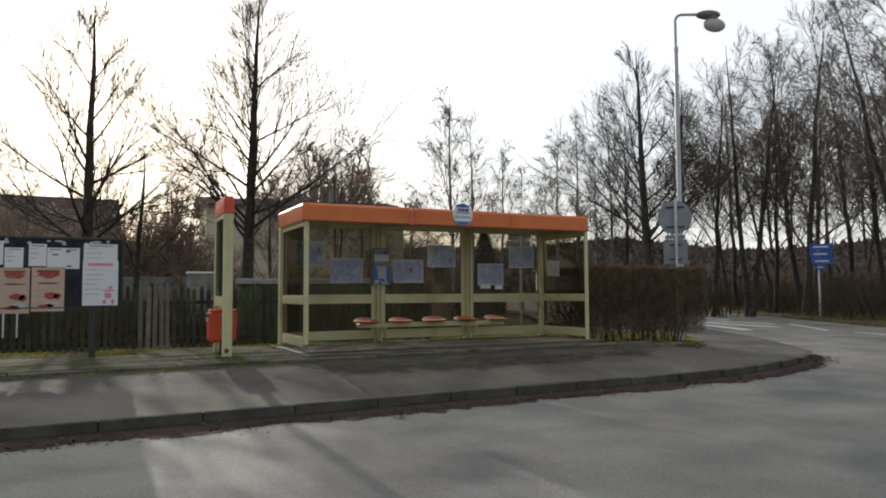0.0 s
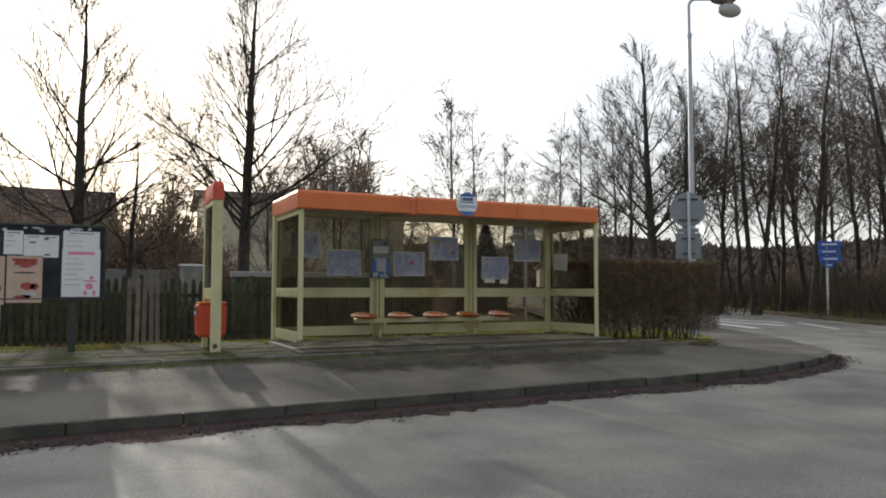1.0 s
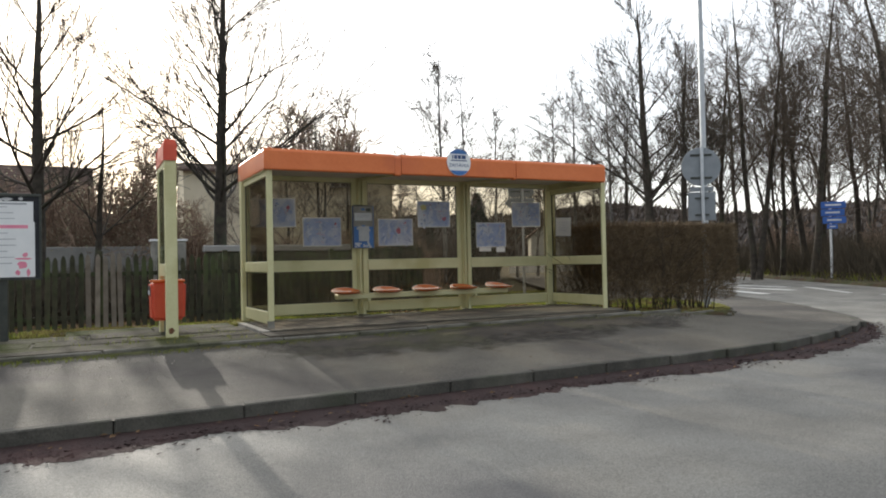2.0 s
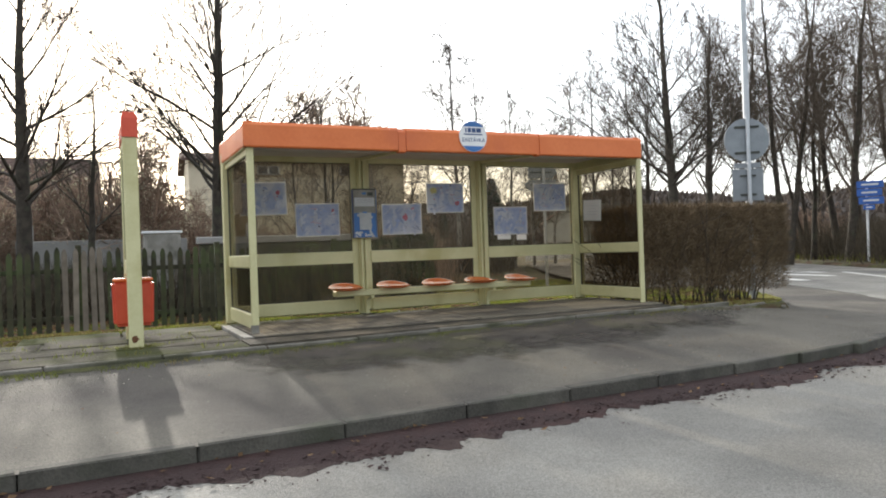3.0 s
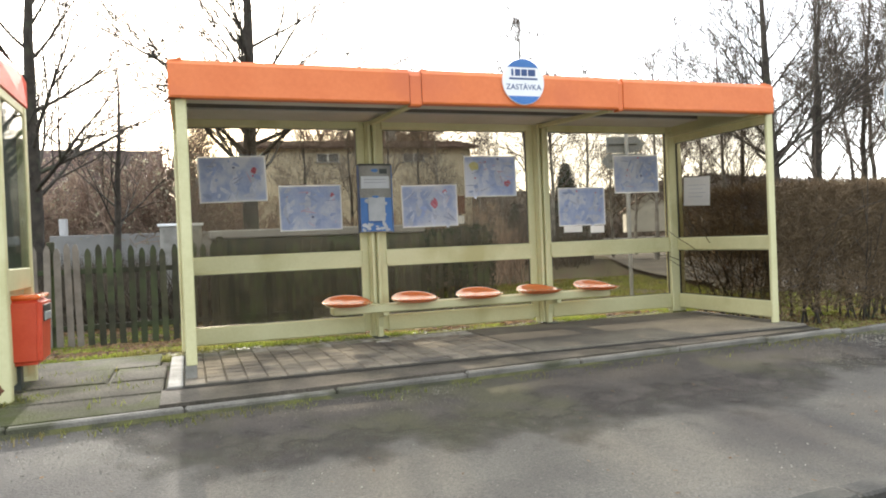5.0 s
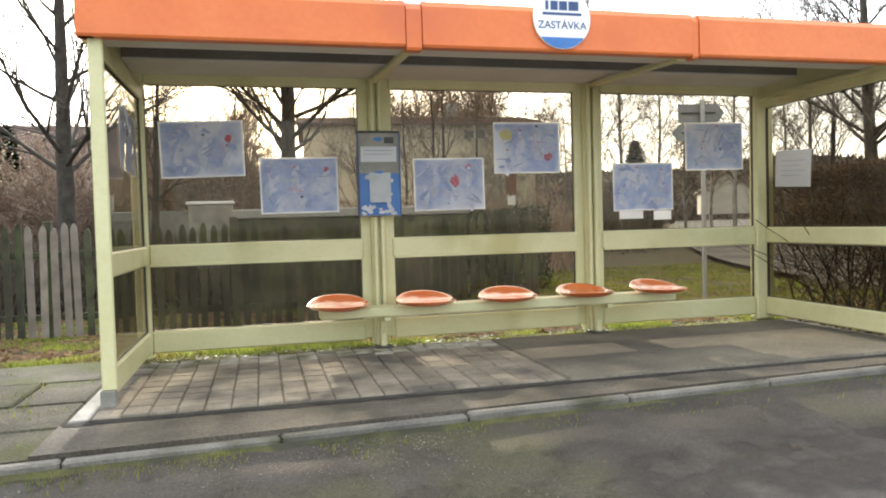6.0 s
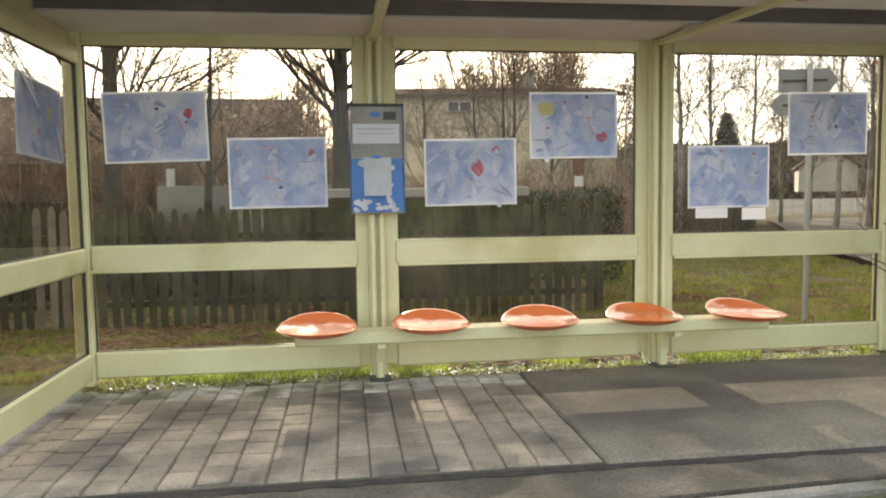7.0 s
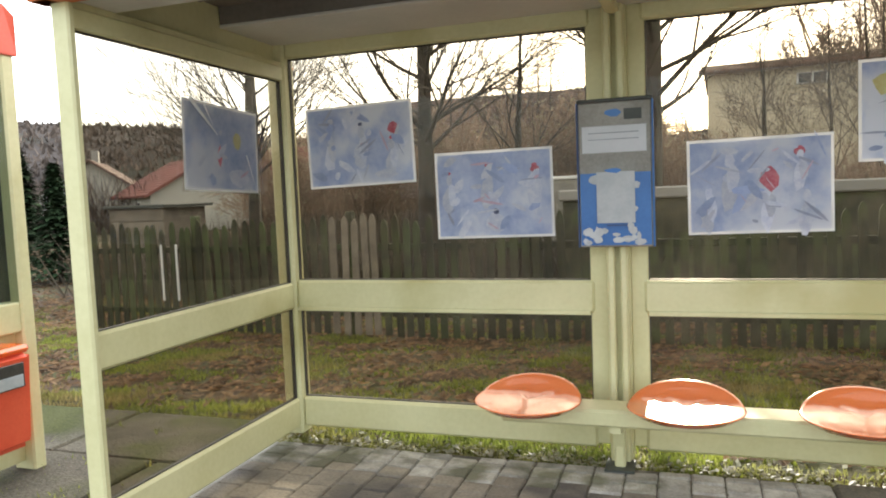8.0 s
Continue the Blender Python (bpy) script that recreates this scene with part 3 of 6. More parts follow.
for x in MID:
    # a column of folded sheet: two flanges with a raised double rib between them
    col = part("column", box(x - 0.057, x + 0.057, 1.58, 1.70, 0.0, 2.235, 0.006), "cream", shelter)
    for dx in (-0.03, 0.03):
        part("rib", box(x + dx - 0.017, x + dx + 0.017, 1.525, 1.582, 0.0, 2.218, 0.008), "cream", col)
    part("column_foot", box(x - 0.026, x + 0.026, 1.45, 1.52, -0.01, 0.31, 0.01), "cream", shelter)
    part("base_plate", box(x - 0.07, x + 0.07, 1.40, 1.56, 0.0, 0.012, 0.003), "dark", shelter)
# back wall bays
BAYS = ((0.035, 1.781), (1.891, 3.717), (3.821, 5.50))
for a, b in BAYS:
    l, r = a, b
    sl = 0.0 if a < 0.1 else 0.085
    sr = 0.0 if b > 5.4 else 0.085
    if sl:
        part("stile", box(l, l + sl, 1.62, 1.68, 0.06, 2.235, 0.006), "cream", shelter)
    if sr:
        part("stile", box(r - sr, r, 1.62, 1.68, 0.06, 2.235, 0.006), "cream", shelter)
    l, r = l + sl, r - sr
    for nm, z0, z1 in (("head_rail", 2.145, 2.30), ("middle_rail", 0.735, 0.895), ("bottom_rail", 0.045, 0.215)):
        bm = box(l - (0.02 if sl else 0), r + (0.02 if sr else 0), 1.605, 1.675, z0, z1, 0.012)
        part(nm, bm, "cream", shelter)
        if nm == "middle_rail":
            part("rail_lip", box(l, r, 1.595, 1.606, z0 - 0.012, z0 + 0.012, 0.003), "cream", shelter)
    for z0, z1 in ((0.215, 0.735), (0.895, 2.145)):
        p = part("pane", box(l + 0.004, r - 0.004, 1.646, 1.654, z0 + 0.003, z1 - 0.003, 0), "glass", shelter, "brown tinted pane")
        gasket = bmesh.new()
        for x in (l + 0.003, r - 0.003):
            box(x - 0.003, x + 0.003, 1.638, 1.662, z0, z1, 0, gasket)
        for z in (z0 + 0.0025, z1 - 0.0025):
            box(l + 0.007, r - 0.007, 1.638, 1.662, z - 0.0025, z + 0.0025, 0, gasket)
        part("gasket", gasket, "rubber", p)

# bench with five round seats
bench = thing("bench", (2.83, 1.3, 0.0), "cream steel bench beam with five orange plastic bucket seats", "bench")
part("beam", box(1.31, 4.40, 1.22, 1.40, 0.276, 0.356, 0.012), "cream", bench)
for x in MID:
    bm = prism([(1.24, 0.275), (1.50, 0.275), (1.50, 0.08), (1.46, 0.08), (1.42, 0.215), (1.24, 0.245)], x - 0.025, x + 0.025)
    moved(bm, Matrix(((0, 0, 1, 0), (1, 0, 0, 0), (0, 1, 0, 0), (0, 0, 0, 1))))
    part("bracket", bm, "cream", bench)
seat_profile = [(0.04, -0.045), (0.15, -0.042), (0.215, -0.022), (0.243, -0.002), (0.246, 0.004), (0.240, 0.010), (0.228, 0.008), (0.19, -0.006), (0.13, -0.017), (0.07, -0.022), (0.01, -0.024)]
seat_data = None
for k in range(5):
    x = 1.447 + 0.6915 * k
    if seat_data is None:
        bm = lathe(seat_profile, 32)
        for v in bm.verts:
            r = math.hypot(v.co.x, v.co.y)
            # the near half of the bowl is almost flat
            if v.co.z > -0.026 and abs(r - 0.215) > 0.003 and v.co.y < 0.06:
                v.co.z = 0.004 + (v.co.z - 0.004) * 0.3
            v.co.y *= 1.06
            v.co.z += 0.22 * max(0.0, v.co.y - 0.05) - 0.05 * max(0.0, abs(v.co.x) - 0.14)
        first = part("seat", bm, "seat", bench, smooth=True)
        seat_data = first.data
    else:
        first = mesh_object("seat", seat_data, None, bench)
    first.matrix_basis = pose(x - 2.83, 1.20 - 1.3, 0.399, random.uniform(-1, 1), random.uniform(-1.5, 1.5), random.uniform(-6, 6))
    first.matrix_parent_inverse = Matrix.Identity(4)
    if k == 0:
        hub_data = lathe([(0.06, -0.045), (0.06, -0.04), (0.10, -0.03)], 16)
        hub = part("seat_mount", hub_data, "dark", bench)
        hub_mesh = hub.data
    else:
        hub = mesh_object("seat_mount", hub_mesh, None, bench)
    hub.matrix_basis = pose(x - 2.83, 0.0, 0.391)
    hub.matrix_parent_inverse = Matrix.Identity(4)


# ---- things at the stop ----
def blob(cx, cz, rx, rz, y, rng, sides=11, thick=0.0006):
    """A thin irregular patch facing -y."""
    out = [(cx + rx * math.cos(a) * rng.uniform(0.75, 1.2), cz + rz * math.sin(a) * rng.uniform(0.75, 1.2)) for a in (2 * math.pi * k / sides for k in range(sides))]
    bm = prism(out, y - thick, y)
    return moved(bm, Matrix(((1, 0, 0, 0), (0, 0, 1, 0), (0, 1, 0, 0), (0, 0, 0, 1))))


def drawing(x0, x1, z0, z1, y, tilt, figures, label, seed, turn=0, group="childrens drawings on the panes", strokes=34):
    """A framed child's drawing as a sheet with crayon shapes; built upright at the origin, then hung."""
    w, h = x1 - x0, z1 - z0
    rng = random.Random(seed)
    t = thing("poster", (0, 0, 0), label, "poster", group)
    bm = box(-w / 2, w / 2, -0.001, 0.001, -h / 2, h / 2, 0)
    part("sheet", bm, "paper", t)
    b = 0.013
    part("picture", box(-w / 2 + b, w / 2 - b, -0.0024, -0.0011, -h / 2 + b, h / 2 - b, 0), "crayon", t, "blue crayon background")
    lay = -0.0026
    for mat, fx, fz, rx, rz in figures:
        part("crayon_shape", blob(w * fx, h * fz, rx, rz, lay, rng, 9, 0.0002), mat, t)
        lay -= 0.0003
    for k in range(strokes):
        mat = rng.choice(("wax_white", "wax_white", "wax_white", "wax_blue", "wax_blue", "wax_grey", "wax_pink"))
        cx, cz = rng.uniform(-0.42, 0.42) * w, rng.uniform(-0.4, 0.4) * h
        bm = blob(0, 0, rng.uniform(0.015, 0.075), rng.uniform(0.006, 0.024) * (0.35 if mat in ("wax_grey", "wax_pink") else 1), lay, rng, 8, 0.0002)
        lay -= 0.0003
        part("crayon_stroke", moved(bm, Matrix.Translation((cx, 0, cz)) @ pose(0, 0, 0, 0, rng.uniform(-70, 70), 0)), mat, t)
    t.matrix_basis = pose((x0 + x1) / 2, y, (z0 + z1) / 2, 0, tilt, turn)
    return t


def snowman(fx, fz, s=1.0, hat="wax_red"):
    return [("wax_white", fx - 0.01, fz - 0.12 * s, 0.032 * s, 0.075 * s), ("wax_white", fx + 0.02, fz - 0.02, 0.024 * s, 0.06 * s), ("wax_white", fx, fz + 0.13 * s, 0.018 * s, 0.03 * s),
            (hat, fx, fz + 0.21 * s, 0.012 * s, 0.009 * s)]


PY = 1.636
drawing(0.138, 0.775, 1.42, 1.865, PY, -1.5, snowman(-0.28, -0.02, 1.0, "wax_dark") + snowman(0.02, 0.0, 1.2, "wax_dark") + [("wax_red", 0.32, 0.18, 0.03, 0.035)] + snowman(0.3, -0.15),
        "landscape blue crayon drawing with a red mark taped to a pane", 3)
drawing(0.892, 1.519, 1.119, 1.574, PY, -0.5, snowman(-0.38, 0.05) + snowman(0.35, 0.08, 1.1) + snowman(-0.05, 0.12, 1.0) + [("wax_white", 0.02, -0.32, 0.06, 0.05), ("wax_dark", 0.02, -0.2, 0.014, 0.016), ("wax_red", 0.36, 0.26, 0.025, 0.02)],
        "pale blue crayon drawing of three white figures behind glass", 5)
drawing(2.162, 2.788, 1.117, 1.563, PY, -0.6, snowman(-0.2, 0.1, 1.3, "wax_white") + snowman(0.06, -0.2, 1.0) + [("wax_red", 0.07, 0.08, 0.045, 0.06), ("wax_red", 0.28, 0.33, 0.025, 0.02)] + snowman(-0.35, -0.2, 1.0, "crayon") + snowman(0.32, -0.25, 1.0, "crayon") + snowman(0.28, 0.18, 0.9),
        "blue crayon drawing with a bright red patch in its middle", 7)
drawing(2.883, 3.50, 1.428, 1.874, PY, -0.4, [("wax_yellow", -0.32, 0.25, 0.06, 0.05), ("wax_white", 0.33, 0.15, 0.06, 0.05)] + snowman(-0.1, 0.1, 1.2) + snowman(0.15, 0.15, 1.3, "wax_dark") + [("wax_red", 0.32, -0.18, 0.04, 0.035)] + snowman(-0.3, -0.25),
        "greyish blue crayon drawing with pale round shapes", 11)
drawing(4.02, 4.63, 1.073, 1.51, PY, -0.4, snowman(-0.1, 0.2, 1.0) + snowman(0.3, 0.15, 1.0) + [("wax_white", 0.22, -0.3, 0.12, 0.045), ("wax_white", -0.38, -0.2, 0.03, 0.05)],
        "darker blue crayon drawing with a long white shape", 13)
drawing(4.769, 5.385, 1.44, 1.885, PY, -0.6, snowman(0.05, 0.2, 1.1) + [("wax_red", -0.2, -0.1, 0.03, 0.04), ("wax_dark", 0.1, -0.05, 0.012, 0.016), ("wax_white", 0.25, -0.3, 0.1, 0.03)] + snowman(-0.2, -0.1),
        "pale grey blue crayon drawing with a small red figure shape", 17)
side = drawing(-0.295, 0.295, -0.2, 0.215, 0, 0, [("wax_red", -0.05, -0.1, 0.02, 0.05), ("wax_yellow", 0.2, 0.12, 0.035, 0.04), ("wax_white", 0.2, -0.32, 0.09, 0.05)],
               "crayon drawing in a crumpled clear plastic sleeve", 19, strokes=7)
side.matrix_basis = pose(0.012, 1.015, 1.62, 0, 2.5, 90)
bm = bmesh.new()
grid = [[bm.verts.new((-0.33 + 0.06 * i, -0.012 + 0.012 * noise.noise(Vector((i * 0.6, j * 0.5, 2.2))), -0.22 + 0.058 * j)) for j in range(9)] for i in range(12)]
for i in range(11):
    for j in range(8):
        bm.faces.new((grid[i][j], grid[i + 1][j], grid[i + 1][j + 1], grid[i][j + 1]))
part("plastic_sleeve", bm, "film", side, "clear plastic sleeve", smooth=True).matrix_parent_inverse = Matrix.Identity(4)
# glare along the sleeve's folds, modelled as thin white rods
for (ax, az), (bx, bz), w in (((-0.27, 0.205), (-0.07, 0.06), 0.010), ((-0.17, 0.19), (-0.10, 0.10), 0.004), ((0.16, -0.02), (0.25, -0.20), 0.003)):
    bm = rod((ax, -0.026, az), (bx, -0.022, bz), w, 6, w * 0.2)
    part("crease", bm, "paper", side, "white glare along a plastic crease, modelled as a rod").matrix_parent_inverse = Matrix.Identity(4)

notice = thing("notice", (5.60, 1.223, 1.418), "small white printed notice taped to the end pane", "notice")
notice.matrix_basis = pose(5.602, 1.223, 1.418, 0, 3, -90)
part("sheet", box(-0.225, 0.225, -0.001, 0.001, -0.165, 0.165, 0), "paper", notice).matrix_parent_inverse = Matrix.Identity(4)
for k in range(4):
    p = part("print_line", box(-0.15, 0.16 - 0.05 * (k % 2), -0.0022, -0.0011, 0.07 - 0.045 * k, 0.074 - 0.045 * k, 0), "wax_grey", notice)
    p.matrix_parent_inverse = Matrix.Identity(4)
for x0, x1, z0, z1 in ((4.08, 4.32, 1.0, 1.07), (4.43, 4.61, 0.985, 1.069)):
    n2 = tagged(part("paper_note", box(x0, x1, 1.637, 1.6385, z0, z1, 0), "paper"), "small blank white paper stuck below a drawing", "note", "paper notes")

# timetable box on a column
tt = thing("timetable_box", (1.84, 1.5, 1.07), "blue enamel timetable box with peeled stickers on the column", "timetable")
part("case", box(1.672, 2.008, 1.465, 1.522, 1.075, 1.755, 0.006), "kerb_light", tt, "peeled grey steel case")
part("top_edge", box(1.668, 2.012, 1.46, 1.525, 1.755, 1.772, 0.004), "dark", tt)
part("side_edge", box(1.664, 1.671, 1.462, 1.523, 1.075, 1.757, 0.002), "navy", tt)
part("side_edge", box(2.009, 2.016, 1.462, 1.523, 1.075, 1.757, 0.002), "blue", tt)
part("notice_sheet", box(1.69, 1.985, 1.4625, 1.4645, 1.52, 1.645, 0), "paper", tt, "white printed sheet")
for k in range(2):
    part("print_line", box(1.72, 1.95, 1.4612, 1.4622, 1.61 - 0.03 * k, 1.614 - 0.03 * k, 0), "grey_ink", tt)
part("lower_panel", box(1.678, 2.002, 1.4615, 1.4647, 1.085, 1.425, 0), "blue", tt, "scuffed blue lower panel")
rng = random.Random(4)
part("peeled_label", box(1.755, 1.93, 1.450, 1.4528, 1.19, 1.43, 0), "peel", tt, "grey peeled label")
part("label_slot", box(1.80, 1.895, 1.447, 1.4498, 1.175, 1.183, 0), "navy", tt)
for k in range(26):
    cx = rng.choice((rng.uniform(1.69, 1.76), rng.uniform(1.92, 1.99), rng.uniform(1.69, 1.99), rng.uniform(1.69, 1.99)))
    cz = rng.uniform(1.095, 1.16) if k < 18 else rng.uniform(1.10, 1.40)
    if cz > 1.2:
        cx = rng.choice((rng.uniform(1.74, 1.765), rng.uniform(1.92, 1.945)))
    part("paint_chip", blob(cx, cz, rng.uniform(0.008, 0.03), rng.uniform(0.008, 0.022), 1.4608 - 0.0003 * k, rng, 9, 0.0002), "peel", tt)
part("paint_patch", blob(1.835, 1.705, 0.04, 0.018, 1.4635, rng), "blue", tt, "remaining blue paint patch")
part("paint_patch", blob(1.835, 1.435, 0.04, 0.012, 1.4495, rng), "blue", tt, "remaining blue paint patch")
part("sticker", box(1.885, 1.965, 1.4625, 1.4645, 1.67, 1.72, 0), "dark", tt, "small dark green sticker")

# stop sign on the roof edge
stop = thing("bus_stop_sign", (2.83, 0.0, 2.11), "round blue and white bus stop sign on the orange edge", "bus stop sign")
SC = (2.83, 2.315)
turn_disc = Matrix.Translation((SC[0], 0.006, SC[1])) @ Matrix.Rotation(math.pi / 2, 4, "X")
part("plate", moved(lathe([(0.19, -0.004), (0.2, -0.002), (0.2, 0.006), (0.196, 0.008)], 48), turn_disc), "white", stop, "white round plate")


def disc_cap(lo, hi, r):
    """The slice of a disc between two heights."""
    a0, a1 = math.asin(max(-1, lo / r)), math.asin(min(1, hi / r))
    right = [(r * math.cos(a0 + (a1 - a0) * k / 14), r * math.sin(a0 + (a1 - a0) * k / 14)) for k in range(15)]
    out = right + [(-x, y) for x, y in right[::-1]]
    keep = [q for k, q in enumerate(out) if k == 0 or (Vector(q) - Vector(out[k - 1])).length > 1e-5]
    return moved(prism(keep, 0.0085, 0.0105), turn_disc)


part("blue_band", disc_cap(0.125, 0.1955, 0.196), "blue", stop, "blue top band")
part("blue_band", disc_cap(-0.1955, -0.125, 0.196), "blue", stop, "blue bottom band")
part("rule", moved(box(-0.135, 0.135, 0.018, 0.034, 0.0085, 0.0105, 0), turn_disc), "navy", stop)
for k, (x0, x1) in enumerate(((-0.115, -0.095), (-0.08, -0.03), (-0.02, 0.035), (0.045, 0.115))):
    part("logo_bar", moved(box(x0, x1, 0.05, 0.108, 0.0085, 0.0105, 0.002), turn_disc), "navy", stop, "navy logo shape")
letters("ZASTÁVKA", 0.068, "navy", stop, turn_disc @ Matrix.Translation((0, -0.048, 0.009)))
part("bracket", box(2.808, 2.852, 0.0125, 0.0195, 2.17, 2.46, 0.002), "galv", stop)

# glazed notice panel with its own orange cap, and the bin below it
panel = thing("display_case", (-1.24, 0, -0.06), "tall cream display case with glazed sides and red cap", "display case")
XP = -1.24
part("post", box(XP - 0.072, XP + 0.072, -0.01, 0.07, -0.07, 2.165, 0.010), "cream", panel)
part("post", box(XP - 0.072, XP + 0.072, 0.84, 0.92, -0.07, 2.165, 0.010), "cream", panel)
part("rust_patch", blob(XP - 0.01, 0.05, 0.035, 0.04, -0.0105, random.Random(2)), "rust", panel, "rust hole at the foot")
bm = prism([(-0.022, 2.165), (-0.022, 2.36), (0.0, 2.43), (0.89, 2.43), (0.935, 2.37), (0.935, 2.165)], -0.08, 0.08)
moved(bm, Matrix(((0, 0, 1, XP), (1, 0, 0, 0), (0, 1, 0, 0), (0, 0, 0, 1))))
for v in bm.verts:
    if v.co.z > 2.4:
        v.co.x = XP + (v.co.x - XP) * 0.72
part("cap", bm, "red", panel, "orange red moulded cap")
part("rail", box(XP - 0.066, XP + 0.066, 0.07, 0.84, 0.72, 0.88, 0.008), "cream", panel)
part("rail", box(XP - 0.066, XP + 0.066, 0.07, 0.84, 2.09, 2.165, 0.008), "cream", panel)
part("lower_sheet", box(XP - 0.015, XP + 0.015, 0.085, 0.84, 0.02, 0.72, 0.003), "cream", panel)
for x in (XP - 0.058, XP + 0.058):
    part("pane", box(x - 0.003, x + 0.003, 0.088, 0.837, 0.883, 2.088, 0), "clear", panel, "dusty clear pane")
part("backing", box(XP - 0.006, XP + 0.006, 0.09, 0.835, 0.885, 2.086, 0), "dark", panel, "dark backing board")

bin_ = thing("litter_bin", (XP, 0.5, -0.07), "orange red plastic litter bin on a short post", "litter bin")
body = box(-0.215, 0.215, -0.21, 0.21, 0.0, 0.50, 0.0)
for v in body.verts:
    if v.co.z < 0.1:
        v.co.x *= 0.93
        v.co.y *= 0.9
bmesh.ops.bevel(body, geom=body.edges[:], offset=0.035, segments=3, affect="EDGES")
part("body", moved(body, Matrix.Translation((XP, 0.56, 0.155))), "red", bin_)
lid = box(-0.205, 0.205, -0.20, 0.20, 0.485, 0.525, 0.018)
part("lid", moved(lid, Matrix.Translation((XP, 0.56, 0.155))), "seat", bin_, "glossy red lid")
for s in (-1, 1):
    x = XP + s * 0.2155
    part("slot", box(x - 0.004, x + 0.004, 0.42, 0.70, 0.475, 0.60, 0.004), "rubber", bin_, "dark slot opening")
    part("slot_flap", box(x - 0.002 + s * 0.003, x + 0.002 + s * 0.003, 0.43, 0.69, 0.48, 0.54, 0.001), "galv", bin_)
part("post", box(XP - 0.04, XP + 0.04, 0.45, 0.55, -0.07, 0.17, 0.006), "dark", bin_)

# notice board
board = thing("notice_board", (-3.9, 0.86, -0.07), "dark notice board on steel posts with pinned papers", "notice board")
part("board", box(-5.30, -2.705, 0.85, 0.885, 0.735, 1.76, 0.004), "felt", board)
part("frame_rail", box(-5.33, -2.68, 0.835, 0.90, 1.755, 1.79, 0.004), "dark", board)
part("frame_rail", box(-5.33, -2.68, 0.845, 0.89, 0.715, 0.737, 0.004), "dark", board)
part("frame_stile", box(-2.706, -2.68, 0.845, 0.89, 0.737, 1.755, 0.004), "dark", board)
for x in (-3.10, -4.95):
    part("post", box(x - 0.045, x + 0.045, 0.886, 0.97, -0.1, 1.80, 0.006), "dark", board)


def pinned(px0, px1, py0, py1, mat, label, lines=5, extra=None, head="grey_ink", y=0.848):
    """A sheet pinned on the board, with bars for its unreadable print."""
    x0, x1 = -4.32 + px0 * 0.00749, -4.32 + px1 * 0.00749
    z1, z0 = 1.755 - (py0 - 425) * 0.00872, 1.755 - (py1 - 425) * 0.00872
    w, h = x1 - x0, z1 - z0
    t = thing("pinned_paper", ((x0 + x1) / 2, y, z0), label, "paper notice", "papers on the notice board")
    part("sheet", box(x0, x1, y - 0.0012, y, z0, z1, 0), mat, t)
    part("heading", box(x0 + 0.15 * w, x1 - 0.15 * w, y - 0.0024, y - 0.0013, z1 - 0.12 * h, z1 - 0.06 * h, 0), head, t)
    r = random.Random(px0 * 7 + py0)
    for k in range(lines):
        z = z1 - h * (0.2 + 0.65 * k / max(lines, 1))
        part("print_line", box(x0 + 0.08 * w, x0 + w * r.uniform(0.35, 0.6), y - 0.0024, y - 0.0013, z - 0.008, z, 0), "grey_ink", t)
    for mat2, fx, fz, rx, rz in extra or ():
        part("print_shape", blob(x0 + fx * w, z0 + fz * h, rx, rz, y - 0.0013, r), mat2, t)
    return t


pinned(144, 207, 432, 470, "sheet", "white printed sheet with a heading", 3, y=0.849)
pinned(143, 209, 461, 540, "sheet", "white sheet with pink heading and pink shape", 6, [("pink", 0.72, 0.22, 0.05, 0.05), ("pink", 0.78, 0.40, 0.03, 0.03), ("pink", 0.62, 0.08, 0.03, 0.035), ("pink", 0.85, 0.08, 0.02, 0.05), ("pink", 0.75, 0.33, 0.1, 0.012)], "pink", y=0.8465)
pinned(47, 78, 434, 472, "sheet", "small white printed sheet", 3)
pinned(79, 108, 440, 475, "sheet", "plain white printed sheet with dark marks", 1, [("ink", 0.5, 0.66, 0.05, 0.012)])
pinned(108, 137, 440, 476, "sheet", "white sheet with a small logo shape", 1, [("navy", 0.3, 0.85, 0.03, 0.02), ("navy", 0.35, 0.12, 0.04, 0.015)])
pinned(6, 38, 441, 476, "sheet", "white printed sheet with short lines", 3)
pinned(-30, 4, 430, 470, "sheet", "pale printed sheet with short lines", 3)
FOOD = [("berry", 0.6, 0.36, 0.10, 0.055), ("berry", 0.78, 0.34, 0.05, 0.05), ("paper", 0.66, 0.16, 0.1, 0.045), ("berry", 0.5, 0.83, 0.14, 0.05), ("ink", 0.5, 0.64, 0.15, 0.012), ("berry", 0.45, 0.12, 0.12, 0.03)]
pinned(-2, 50, 475, 552, "peach", "peach coloured poster with dark red food shapes", 2, FOOD, "berry")
pinned(53, 111, 474, 549, "peach", "peach coloured poster with dark red food shapes", 2, FOOD, "berry")
pinned(-62, -6, 475, 550, "peach", "peach coloured poster with dark red food shapes", 2, FOOD, "berry")
rng = random.Random(8)
for k in range(12):
    x, z = rng.uniform(-4.7, -2.75), rng.uniform(1.68, 1.74)
    part("paper_scrap", blob(x, z, rng.uniform(0.02, 0.07), rng.uniform(0.01, 0.025), 0.8495, rng, 8), "paper", board, "torn paper scrap")

